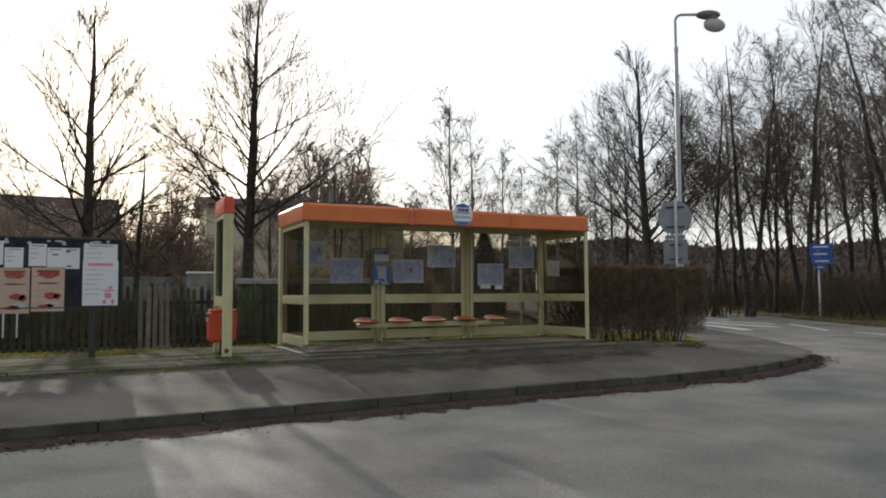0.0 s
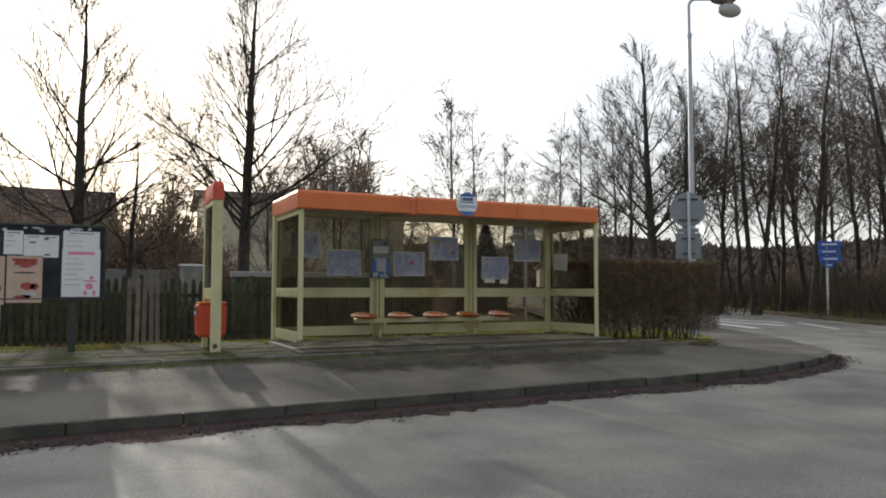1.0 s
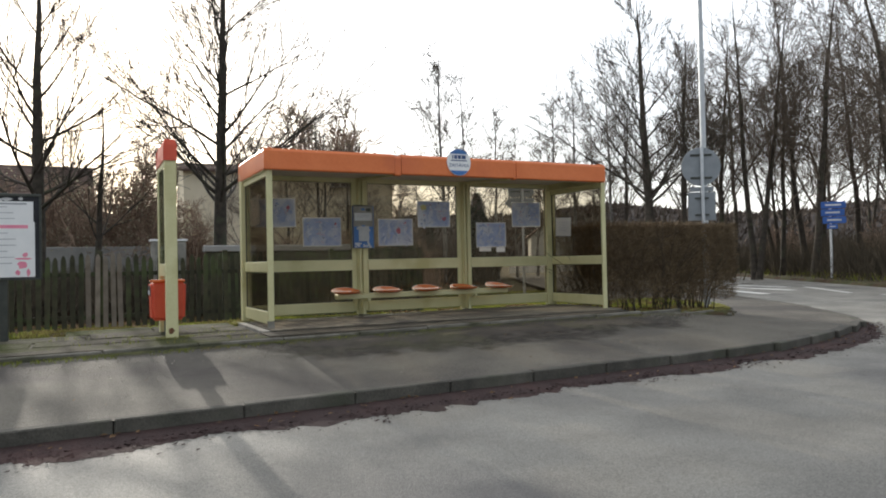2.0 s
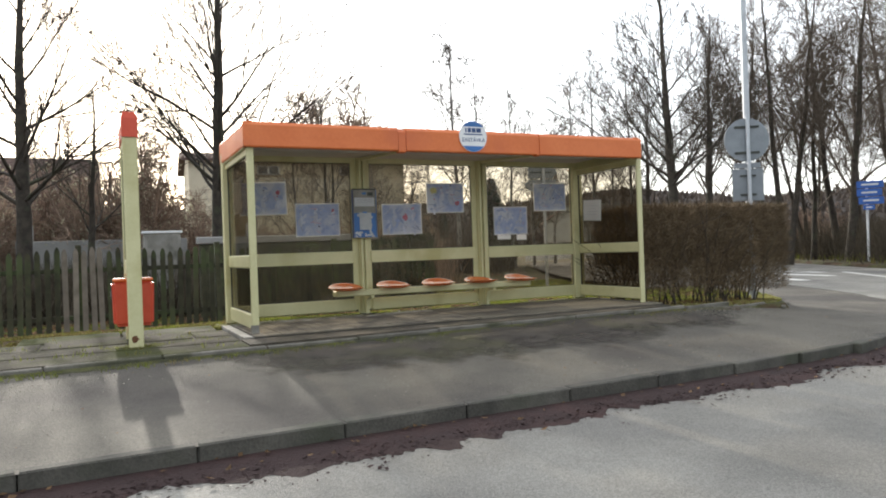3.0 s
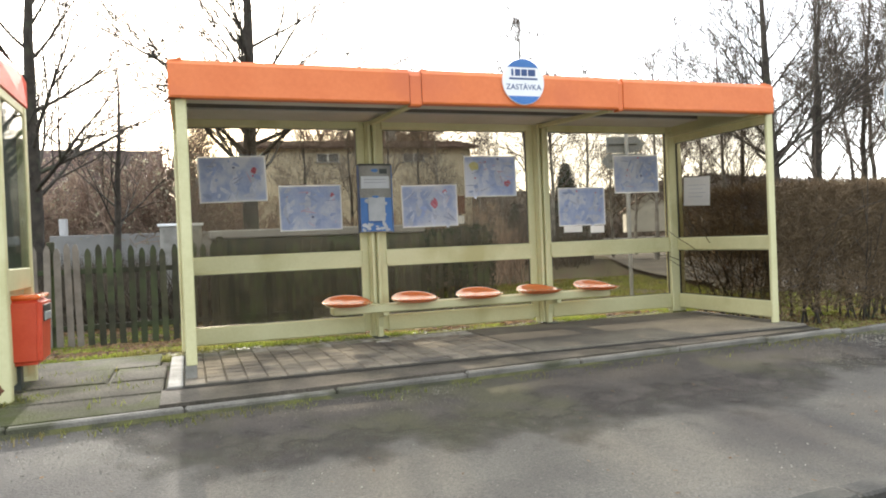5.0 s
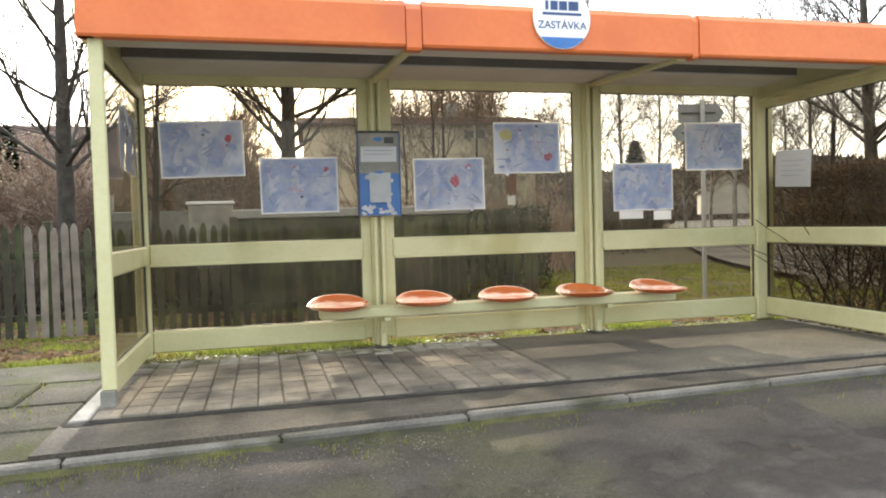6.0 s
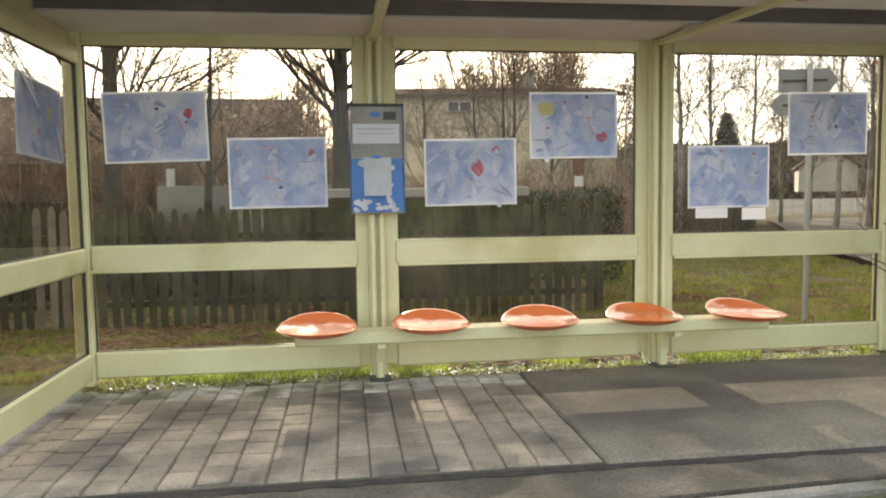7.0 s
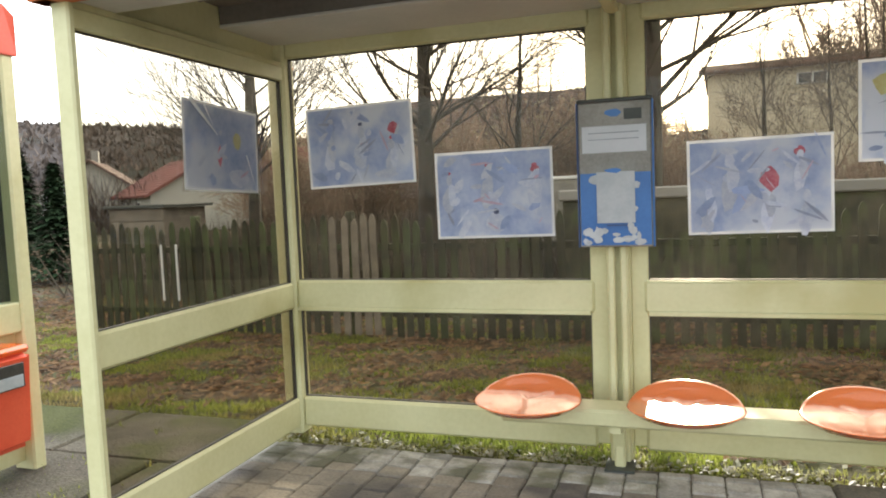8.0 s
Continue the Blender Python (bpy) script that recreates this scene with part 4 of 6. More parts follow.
# round sign seen from behind, with a plate below it
sg = thing("road_sign", (8.48, 0.64, -0.2), "round traffic sign seen from its grey back", "traffic sign")
part("pole", rod((8.48, 0.64, -0.25), (8.48, 0.64, 2.95), 0.032, 12), "galv", sg)
face = Matrix.Translation((8.50, 0.69, 2.565)) @ Matrix.Rotation(radians(-32), 4, "Z") @ Matrix.Rotation(math.pi / 2, 4, "X")
part("disc", moved(lathe([(0.36, -0.012), (0.372, -0.008), (0.372, 0.006), (0.36, 0.008)], 40), face), "signback", sg)
for z in (-0.22, 0.22):
    part("bracket", moved(box(-0.2, 0.2, z - 0.018, z + 0.018, 0.006, 0.04, 0.004), face), "dark", sg)
face2 = Matrix.Translation((8.50, 0.69, 1.83)) @ Matrix.Rotation(radians(-32), 4, "Z") @ Matrix.Rotation(math.pi / 2, 4, "X")
part("plate", moved(box(-0.26, 0.26, -0.31, 0.24, -0.008, 0.008, 0.006), face2), "signback", sg)
part("plate_top", moved(box(-0.22, 0.22, 0.25, 0.34, -0.008, 0.008, 0.006), face2), "signback", sg)
for z in (-0.2, 0.12):
    part("bracket", moved(box(-0.13, 0.13, z - 0.015, z + 0.015, 0.009, 0.035, 0.004), face2), "dark", sg)

# street lamp
lamp = thing("street_lamp", (9.45, 1.51, -0.25), "grey steel street lamp with a curved arm", "street lamp")
part("pole", rod((9.45, 1.51, -0.3), (9.45, 1.51, 6.75), 0.066, 14, 0.05), "galv", lamp)
part("collar", rod((9.45, 1.51, 6.70), (9.45, 1.51, 6.80), 0.062, 14), "galv", lamp)
ax = Vector((0.894, -0.447, 0))
arm = bmesh.new()
pts = [Vector((9.45, 1.51, 6.75)), Vector((9.45, 1.51, 7.45))] + [Vector((9.45, 1.51, 7.45)) + ax * (0.16 * (1 - math.cos(a))) + Vector((0, 0, 0.16 * math.sin(a))) for a in (0.4, 0.8, 1.2, 1.57)] + [Vector((9.45, 1.51, 7.61)) + ax * 0.6]
for a, b in zip(pts, pts[1:]):
    rod(a, b, 0.034, 10, bm=arm)
part("arm", arm, "galv", lamp)
hp = Vector((9.45, 1.51, 7.60)) + ax * 0.80
turn = Matrix.Translation(hp) @ Matrix.Rotation(math.atan2(ax.y, ax.x), 4, "Z")
bm = bmesh.new()
bmesh.ops.create_uvsphere(bm, u_segments=18, v_segments=10, radius=1, matrix=turn @ Matrix.Diagonal((0.30, 0.14, 0.11, 1)))
part("lamp_head", bm, "lamphead", lamp, "brown weathered lamp head", smooth=True)
bm = bmesh.new()
bmesh.ops.create_uvsphere(bm, u_segments=18, v_segments=10, radius=1, matrix=turn @ pose(0.14, 0, -0.25, 0, 8, 0) @ Matrix.Diagonal((0.27, 0.15, 0.17, 1)))
bowl = part("lamp_bowl", bm, "lampglass", lamp, "frosted hanging bowl", smooth=True)
bm = rod(hp + ax * 0.1 + Vector((0, 0, -0.18)), hp + ax * 0.12 + Vector((0, 0, -0.05)), 0.12, 12)
part("hinge", bm, "lamphead", lamp)

# direction signs behind the shelter, seen from behind
ds = thing("direction_sign", (6.42, 3.81, -0.35), "grey arrow-shaped direction signs on a pole seen from behind", "road sign")
part("pole", rod((6.42, 3.81, -0.4), (6.42, 3.81, 2.5), 0.03, 10), "galv", ds)
f3 = Matrix.Translation((6.42, 3.86, 2.33)) @ Matrix.Rotation(radians(-12), 4, "Z") @ Matrix.Rotation(math.pi / 2, 4, "X")
part("arrow_plate", moved(prism([(-0.29, -0.12), (0.22, -0.12), (0.32, 0.0), (0.22, 0.12), (-0.29, 0.12)], -0.006, 0.006), f3), "signback", ds)
part("arrow_plate", moved(prism([(0.29, -0.36), (-0.28, -0.36), (-0.38, -0.25), (-0.28, -0.14), (0.29, -0.14)], -0.006, 0.006), f3), "signback", ds)
part("rib", moved(box(-0.25, 0.2, -0.012, 0.012, 0.007, 0.02, 0.002), f3), "dark", ds)
part("rib", moved(box(-0.25, 0.2, -0.26, -0.24, 0.007, 0.02, 0.002), f3), "dark", ds)

# small sign on a thin pole by the back road
def small_sign(x, y, base, top, label):
    """A brown plate over a small white one on a thin pole."""
    t = thing("small_sign", (x, y, base), label, "traffic sign", "small signs beyond the fence")
    part("pole", rod((x, y, base - 0.1), (x, y, top), 0.02, 8), "dark", t)
    part("plate", box(x - 0.08, x + 0.08, y - 0.035, y - 0.021, top - 0.62, top - 0.44, 0.004), "white", t, "small white plate")
    part("plate", box(x - 0.11, x + 0.11, y - 0.035, y - 0.021, top - 0.40, top, 0.006), "rust", t, "dull brown plate")


small_sign(5.75, 9.3, -0.5, 1.95, "small brown and white plates on a thin pole beyond the fence")

# blue direction sign across the road
bs = thing("blue_road_sign", (29.0, 12.4, -0.4), "blue stacked direction boards on a white pole", "road sign")
part("pole", rod((29.0, 12.4, -0.5), (29.0, 12.4, 3.1), 0.055, 10), "white", bs)
f4 = Matrix.Translation((28.92, 12.32, 0)) @ Matrix.Rotation(radians(-45), 4, "Z") @ Matrix.Rotation(math.pi / 2, 4, "X")
for z, x0, x1 in ((2.35, -0.36, 0.62), (2.70, -0.42, 0.56), (3.05, -0.42, 0.62)):
    p = part("board", moved(box(x0, x1, z - 0.155, z + 0.155, 0.06, 0.085, 0.01), f4), "blue_road", bs)
    part("print_bar", moved(box(x0 + 0.18, x1 - 0.2, z - 0.035, z + 0.045, 0.087, 0.092, 0), f4), "white", p)
p = part("board", moved(box(-0.18, 0.26, 1.95, 2.16, 0.06, 0.085, 0.01), f4), "blue_road", bs)
part("print_bar", moved(box(-0.08, 0.16, 2.03, 2.08, 0.087, 0.092, 0), f4), "white", p)

# cabinet and low concrete wall beyond the fence
tagged(part("garden_wall", box(-4.1, 1.4, 20.0, 20.2, -0.7, 1.62, 0.02), "concrete"), "long pale concrete wall far beyond the fence", "wall", kind="structure")
tagged(part("low_wall", box(0.45, 4.6, 8.55, 8.7, -0.7, 1.17, 0.02), "wood"), "dark boarded wall behind the fence", "wall", kind="structure")
tagged(part("wall_coping", box(0.4, 4.65, 8.5, 8.75, 1.17, 1.33, 0.02), "concrete"), "pale coping on the dark wall", "wall coping", kind="structure")
cb = thing("utility_cabinet", (-0.16, 11.3, -0.5), "pale grey utility cabinet beside the concrete wall", "utility cabinet")
part("body", box(-0.55, 0.32, 11.15, 11.5, -0.55, 1.52, 0.01), "kerb_light", cb)
part("roof", box(-0.59, 0.36, 11.11, 11.54, 1.52, 1.58, 0.01), "white", cb)
part("door", box(-0.48, 0.25, 11.143, 11.151, -0.35, 1.45, 0.004), "kerb_light", cb)
up = thing("utility_pole", (-0.3, 68, -0.5), "thin grey utility pole far beyond the concrete wall", "utility pole")
part("shaft", rod((-0.3, 68, -0.6), (-0.3, 68, 9.3), 0.13, 10, 0.09), "galv", up)
mb = thing("marker_post", (-3.7, 20.1, 1.62), "short white marker post on the wall", "marker post")
part("post", rod((-3.7, 20.1, 1.61), (-3.7, 20.1, 2.15), 0.13, 12), "white", mb)

# picket fence
fence = thing("picket_fence", (0, 6.24, -0.45), "weathered mossy wooden picket fence with pointed slats", "fence")
FY = 6.24
lean = lambda x: 0.018 * math.sin(x * 1.7) + 0.012 * math.sin(x * 4.1)
for x in (-6.1, -4.25, -1.90, 0.5, 2.85, 5.05):
    part("post", box(x - 0.05, x + 0.05, FY + 0.03, FY + 0.13, -0.6, 1.16 + random.uniform(-0.02, 0.03), 0.008), "wood", fence)
for z in (-0.12, 0.72):
    part("rail", box(-6.2, 5.1, FY + 0.012, FY + 0.05, z - 0.04, z + 0.04, 0.005), "wood", fence)


def picket(h):
    """A slat with a rounded point."""
    bm = prism([(-0.045, 0), (0.045, 0), (0.045, h - 0.10), (0.034, h - 0.05), (0.016, h - 0.012), (0, h), (-0.016, h - 0.012), (-0.034, h - 0.05), (-0.045, h - 0.10)], -0.011, 0.011)
    moved(bm, Matrix(((1, 0, 0, 0), (0, 0, -1, 0), (0, 1, 0, 0), (0, 0, 0, 1))))
    return bm


shapes = []
for h in (1.50, 1.54, 1.57):
    bm = picket(h)
    data = bpy.data.meshes.new("slat")
    bmesh.ops.recalc_face_normals(bm, faces=bm.faces)
    bm.to_mesh(data)
    bm.free()
    shapes.append(data)
pale_shapes = [d.copy() for d in shapes]
for d in shapes:
    d.materials.append(M["wood"])
for d in pale_shapes:
    d.materials.append(M["paleboard"])
# sunlight showing between slats, drawn as two added white strips
for x in (-4.77, -4.52):
    part("strip", box(x - 0.016, x + 0.016, FY - 0.03, FY - 0.012, 0.02, 0.80, 0.003), "white", fence, "narrow white strip painted as a sunlit gap in the fence")
x = -6.2
while x < 5.1:
    bare = -2.12 < x < -1.48
    d = random.choice(pale_shapes if bare else shapes)
    ob = mesh_object("slat", d, None, fence)
    ob.matrix_basis = pose(x + random.uniform(-0.012, 0.012), FY - FY, lean(x) + (0.05 if bare else 0) + random.uniform(-0.02, 0.02), 0, random.uniform(-1.2, 1.2), random.uniform(-2, 2))
    ob.matrix_parent_inverse = Matrix.Identity(4)
    x += 0.146


# ---- trees ----
class Tubes:
    """Gathers tapering tubes into one mesh."""

    def __init__(self):
        self.verts, self.faces = [], []

    def add(self, pts, radii, sides):
        base = len(self.verts)
        n = len(pts)
        for i, (p, r) in enumerate(zip(pts, radii)):
            d = pts[min(i + 1, n - 1)] - pts[max(i - 1, 0)]
            u = d.cross(Vector((0.31, 0.87, 0.39)))
            if u.length < 1e-6:
                u = Vector((1, 0, 0))
            u.normalize()
            w = d.cross(u).normalized()
            for k in range(sides):
                a = 2 * math.pi * k / sides
                q = p + (u * math.cos(a) + w * math.sin(a)) * r
                self.verts.append((q.x, q.y, q.z))
        for i in range(n - 1):
            for k in range(sides):
                j = (k + 1) % sides
                a, b = base + i * sides, base + (i + 1) * sides
                self.faces.append((a + k, a + j, b + j, b + k))

    def mesh(self, name, mat):
        data = bpy.data.meshes.new(name)
        data.from_pydata(self.verts, [], self.faces)
        data.polygons.foreach_set("use_smooth", [True] * len(data.polygons))
        data.materials.append(M[mat])
        return data


def grow(rng, tubes, p, d, length, r, level, rule, tips):
    """One limb and, from it, its finer limbs."""
    n = 6 if level == 0 else 5 if level == 1 else 4
    pts, radii, way = [p.copy()], [r], d.normalized()
    for k in range(1, n):
        way = (way + Vector((rng.gauss(0, 1), rng.gauss(0, 1), rng.gauss(0, 1))) * rule["wander"] + Vector((0, 0, rule["lift"] if level < 3 else rule["droop"]))).normalized()
        pts.append(pts[-1] + way * length / (n - 1))
        radii.append(max(r * (1 - 0.82 * k / (n - 1)), rule["thin"]))
    tubes.add(pts, radii, 5 if level <= 1 else 3)
    tips.append(pts[-1])
    if level >= rule["levels"]:
        return
    count = rule["kids"][level]
    for c in range(count):
        f = 0.18 + 0.8 * (c + rng.random()) / count
        i = min(int(f * (n - 1)), n - 2)
        at = pts[i].lerp(pts[i + 1], f * (n - 1) - i)
        along = (pts[i + 1] - pts[i]).normalized()
        out = along.cross(Vector((rng.gauss(0, 1), rng.gauss(0, 1), rng.gauss(0, 1)))).normalized()
        a = radians(rng.uniform(*rule["fork"]))
        grow(rng, tubes, at, along * math.cos(a) + out * math.sin(a), length * rng.uniform(0.48, 0.78) * (1.15 - 0.5 * f), max(radii[i] * 0.55, rule["thin"]), level + 1, rule, tips)


RULES = {
    "lime": dict(wander=0.055, lift=0.06, droop=0.03, levels=3, kids=(7, 5, 2), fork=(15, 36), thin=0.0065, limb=0.33, bias=1.75, taper=1.0),
    "wood": dict(wander=0.10, lift=0.05, droop=0.02, levels=3, kids=(7, 5, 3), fork=(22, 48), thin=0.008),
    "birch": dict(wander=0.10, lift=0.04, droop=-0.16, levels=3, kids=(6, 4, 3), fork=(25, 50), thin=0.008),
    "shrub": dict(wander=0.14, lift=0.04, droop=0.0, levels=2, kids=(6, 5), fork=(25, 60), thin=0.006),
}


def tree_meshes(seed, height, r, first, limbs, rule, angle, reach, bark="bark", stems=1, twig="twig"):
    """A trunk with a bend or two, and a crown of limbs that shorten towards the top."""
    rng = random.Random(seed)
    trunk, crown, tips = Tubes(), Tubes(), []
    for s in range(stems):
        lean_ = Vector((rng.gauss(0, 0.03), rng.gauss(0, 0.03), 1)) if stems == 1 else Vector((rng.gauss(0, 0.22), rng.gauss(0, 0.22), 1)) if height < 8 else Vector((rng.gauss(0, 0.1), rng.gauss(0, 0.1), 1))
        n, pts, radii, p = 14, [], [], Vector((rng.gauss(0, 0.15), rng.gauss(0, 0.15), 0)) if stems > 1 else Vector((0, 0, 0))
        h = height * (rng.uniform(0.75, 1) if stems > 1 else 1)
        for k in range(n):
            pts.append(p.copy())
            radii.append(max(r * (1 - k / (n - 0.6)) ** 0.8 * (1.25 if k == 0 else 1), 0.012))
            p = p + (lean_ + Vector((rng.gauss(0, 0.035), rng.gauss(0, 0.035), 0))).normalized() * h / (n - 1)
        trunk.add(pts, radii, 9)
        for c in range(limbs):
            f = first + (0.96 - first) * ((c + rng.random() * 0.8) / limbs) ** rule.get("bias", 1.45)
            i = min(int(f * (n - 1)), n - 2)
            at = pts[i].lerp(pts[i + 1], f * (n - 1) - i)
            az = c * 2.4 + rng.uniform(-0.5, 0.5)
            a = radians(rng.uniform(*angle)) * (1.12 - 0.5 * f)
            d = Vector((math.cos(az) * math.sin(a), math.sin(az) * math.sin(a), math.cos(a)))
            grow(rng, crown, at, d, h * reach * (1.1 - rule.get("taper", 0.85) * f) * rng.uniform(0.75, 1.2), max(radii[i] * rule.get("limb", 0.38), 0.018), 0, rule, tips)
    return trunk.mesh("trunk", bark), crown.mesh("crown", twig), tips


def plant(meshes, place, turn, label, category, group, name="tree", size=1.0, lean=(0, 0), extra=None):
    t = thing(name, (0, 0, 0), label, category, group)
    mesh_object("trunk", meshes[0], None, t)
    mesh_object("crown", meshes[1], None, t)
    if extra:
        mesh_object("leaves", extra, None, t)
    t.matrix_basis = pose(*place, lean[0], lean[1], turn) @ Matrix.Diagonal((size, size, size, 1))
    return t


def leaf_mesh(tips, mat, per, spread, size, seed):
    rng = random.Random(seed)
    verts, faces = [], []
    for p in tips:
        for _ in range(per):
            c = p + Vector((rng.gauss(0, spread), rng.gauss(0, spread), rng.gauss(0, spread)))
            u = Vector((rng.gauss(0, 1), rng.gauss(0, 1), rng.gauss(0, 1))).normalized()
            w = u.cross(Vector((rng.gauss(0, 1), rng.gauss(0, 1), rng.gauss(0, 1)))).normalized()
            s = size * rng.uniform(0.6, 1.3)
            b = len(verts)
            for q in (c - u * s, c + w * s * 0.45, c + u * s, c - w * s * 0.45):
                verts.append((q.x, q.y, q.z))
            faces.append((b, b + 1, b + 2, b + 3))
    data = bpy.data.meshes.new("leaves")
    data.from_pydata(verts, [], faces)
    data.materials.append(M[mat])
    return data


lime_a = tree_meshes(21, 10.6, 0.22, 0.26, 22, RULES["lime"], (48, 78), 0.42, twig="bark")
lime_b = tree_meshes(34, 11.6, 0.23, 0.27, 26, RULES["lime"], (44, 76), 0.47, twig="bark")
plant(lime_a, (-3.25, 13.0, -0.5), 40, "tall bare lime tree with dark straight trunk", "tree", "bare trees behind the fence")
plant(lime_b, (1.45, 13.0, -0.5), 120, "tall bare tree with branches fanning upwards", "tree", "bare trees behind the fence")
lime_c = tree_meshes(27, 10.0, 0.19, 0.30, 10, dict(RULES["lime"], kids=(5, 3, 2)), (36, 66), 0.46, twig="bark")
plant(lime_c, (-6.75, 11.6, -0.5), 205, "bare tree with spreading lower limbs", "tree", "bare trees behind the fence", size=0.8)
plant(lime_c, (-1.8, 15.5, -0.5), 80, "small bare young tree between two taller ones", "tree", "bare trees behind the fence", size=0.66)
plant(lime_b, (-9.5, 16, -0.5), 260, "bare tree with dark trunk", "tree", "bare trees behind the fence", size=0.8)

woods = [tree_meshes(51 + k, 13.5 + k * 0.6, 0.17, 0.20 + 0.04 * k, (13, 7)[k % 2], RULES["wood"], (24, 55), 0.40, stems=1 + k % 2) for k in range(4)]
rng = random.Random(12)
for k in range(31):
    # the wood stands beyond the far kerb
    s = -6 + 44 * ((k * 0.618) % 1.0)
    off = 2.5 + 3.4 * (k % 6) + rng.uniform(-1, 1)
    x, y = 22.8 + 0.527 * s + 0.85 * off, 4.8 + 0.85 * s - 0.527 * off
    big = rng.uniform(0.85, 1.22)
    plant(woods[k % 4], (x, y, ground_z(x, y) - 0.1), rng.uniform(0, 360), "tall bare woodland tree on the roadside bank", "tree", "woodland trees", size=big, lean=(rng.uniform(-9, 9), rng.uniform(-9, 9)))

for k, (px, dist) in enumerate(((1205, 40), (1262, 44), (1322, 42), (1372, 45))):
    a = math.atan2(px - 784, 1277) + radians(25.9)
    x, y = -3.12 + dist * math.sin(a), -11.41 + dist * math.cos(a)
    plant(woods[(k + 1) % 4], (x, y, ground_z(x, y) - 0.1), 97 * k, "tall bare woodland tree on the roadside bank", "tree", "woodland trees", size=0.9 + 0.05 * (k % 3))

birches = [tree_meshes(71 + k, 11.5, 0.12, 0.24, 18, RULES["birch"], (28, 55), 0.30, "birch") for k in range(2)]
EYE0 = Vector((-3.12, -11.41, 0))


def bearing(px, dist):
    a = math.atan2(px - 784, 1277) + radians(25.9)
    return EYE0.x + dist * math.sin(a), EYE0.y + dist * math.cos(a)


for k, (px, dist, size) in enumerate(((800, 44, 1.2), (838, 46, 1.08), (893, 48, 0.98), (925, 50, 0.85), (985, 44, 0.98), (1022, 46, 1.08), (1090, 47, 1.1), (1060, 52, 1.0), (960, 54, 0.9), (725, 50, 0.72), (668, 47, 0.72), (760, 54, 0.75))):
    x, y = bearing(px, dist)
    plant(birches[k % 2], (x, y, -0.5), 77 * k, "slender bare birch with fine drooping twigs", "tree", "birches", size=size)
for k, (px, dist, size) in enumerate(((1110, 46, 0.75), (1200, 44, 0.85), (600, 34, 0.52), (545, 38, 0.55), (480, 36, 0.5), (300, 40, 0.5), (180, 36, 0.5), (40, 40, 0.55), (640, 40, 0.5))):
    x, y = bearing(px, dist)
    plant(woods[(k + 1) % 4], (x, y, -0.5), 50 * k, "bare tree among shrubs behind the stop", "tree", "background trees", size=size)

x, y = bearing(1150, 40)
plant(lime_b, (x, y, -0.5), 300, "tall bare tree with a wide fan of fine branches", "tree", "background trees", size=1.25)

shrubs = [tree_meshes(91 + k, 3.4, 0.05, 0.1, 7, RULES["shrub"], (30, 65), 0.42, "brush", stems=6, twig="brush") for k in range(2)]
shrub_leaves = [leaf_mesh(s[2][::2], "budleaf", 1, 0.08, 0.032, 5 + k) for k, s in enumerate(shrubs)]
rng = random.Random(31)
for k in range(54):
    x, y = -14 + 0.56 * k + rng.uniform(-0.6, 0.6), 14.5 + rng.uniform(0, 6) + (k % 4) * 3.0
    if y < 21 and x < 2.5:
        y = 21.3 + 0.5 * (y - 14.5)
    if x < 1.9 - 0.68 * (y + 2.3):
        x += 9
    if x - 1.28 > 0.45 * (y + 3.78):
        x -= 9
    if abs(x + 3.4) < 0.6 and y < 15:
        y += 3
    plant(shrubs[k % 2], (x, y, -0.55), rng.uniform(0, 360), "brown winter shrub with pale clinging leaves", "shrub", "shrubs behind the wall", "shrub", size=rng.uniform(0.9, 1.7) if x < 2.5 else rng.uniform(0.55, 0.85), extra=shrub_leaves[k % 2])
for k, (px, dist, size) in enumerate(((540, 60, 4.0), (600, 61, 4.2), (575, 63, 4.4), (560, 59, 3.3), (615, 60, 3.6), (645, 61, 3.1), (515, 60, 3.2), (470, 58, 3.0), (690, 62, 2.8), (250, 33, 1.7), (300, 34, 1.9), (200, 34, 1.5))):
    x, y = bearing(px, dist)
    plant(shrubs[k % 2], (x, y, -0.5), 63 * k, "tall tangled brown thicket of young stems", "shrub", "tall thickets", "shrub", size=size, extra=shrub_leaves[k % 2])
for k in range(10):
    s = 2 + 3.6 * k
    off = 5.0 + rng.uniform(0, 4)
    x, y = 22.8 + 0.527 * s + 0.85 * off, 4.8 + 0.85 * s - 0.527 * off
    plant(shrubs[k % 2], (x, y, ground_z(x, y) - 0.1), rng.uniform(0, 360), "low brown brush under the woodland trees", "shrub", "woodland brush", "shrub", size=rng.uniform(0.5, 1.0))


def conifer_mesh(seed, height, width):
    """Tiers of drooping needle sprays round a stem."""
    rng = random.Random(seed)
    verts, faces = [], []
    for k in range(2600):
        f = rng.random() ** 0.75
        z = height * (0.05 + 0.95 * f)
        rad = width * (1 - f) ** 0.8 * rng.uniform(0.35, 1.05) + 0.03
        a = rng.uniform(0, 6.283)
        c = Vector((rad * math.cos(a), rad * math.sin(a), z))
        out = Vector((math.cos(a), math.sin(a), rng.uniform(-0.5, 0.3))).normalized()
        w = out.cross(Vector((0, 0, 1))).normalized()
        s = rng.uniform(0.12, 0.26) * height / 4
        b = len(verts)
        for q in (c - out * s, c + w * s * 0.45, c + out * s, c - w * s * 0.45):
            verts.append(tuple(q))
        faces.append((b, b + 1, b + 2, b + 3))
    data = bpy.data.meshes.new("crown")
    data.from_pydata(verts, [], faces)
    data.materials.append(M["conifer"])
    return data


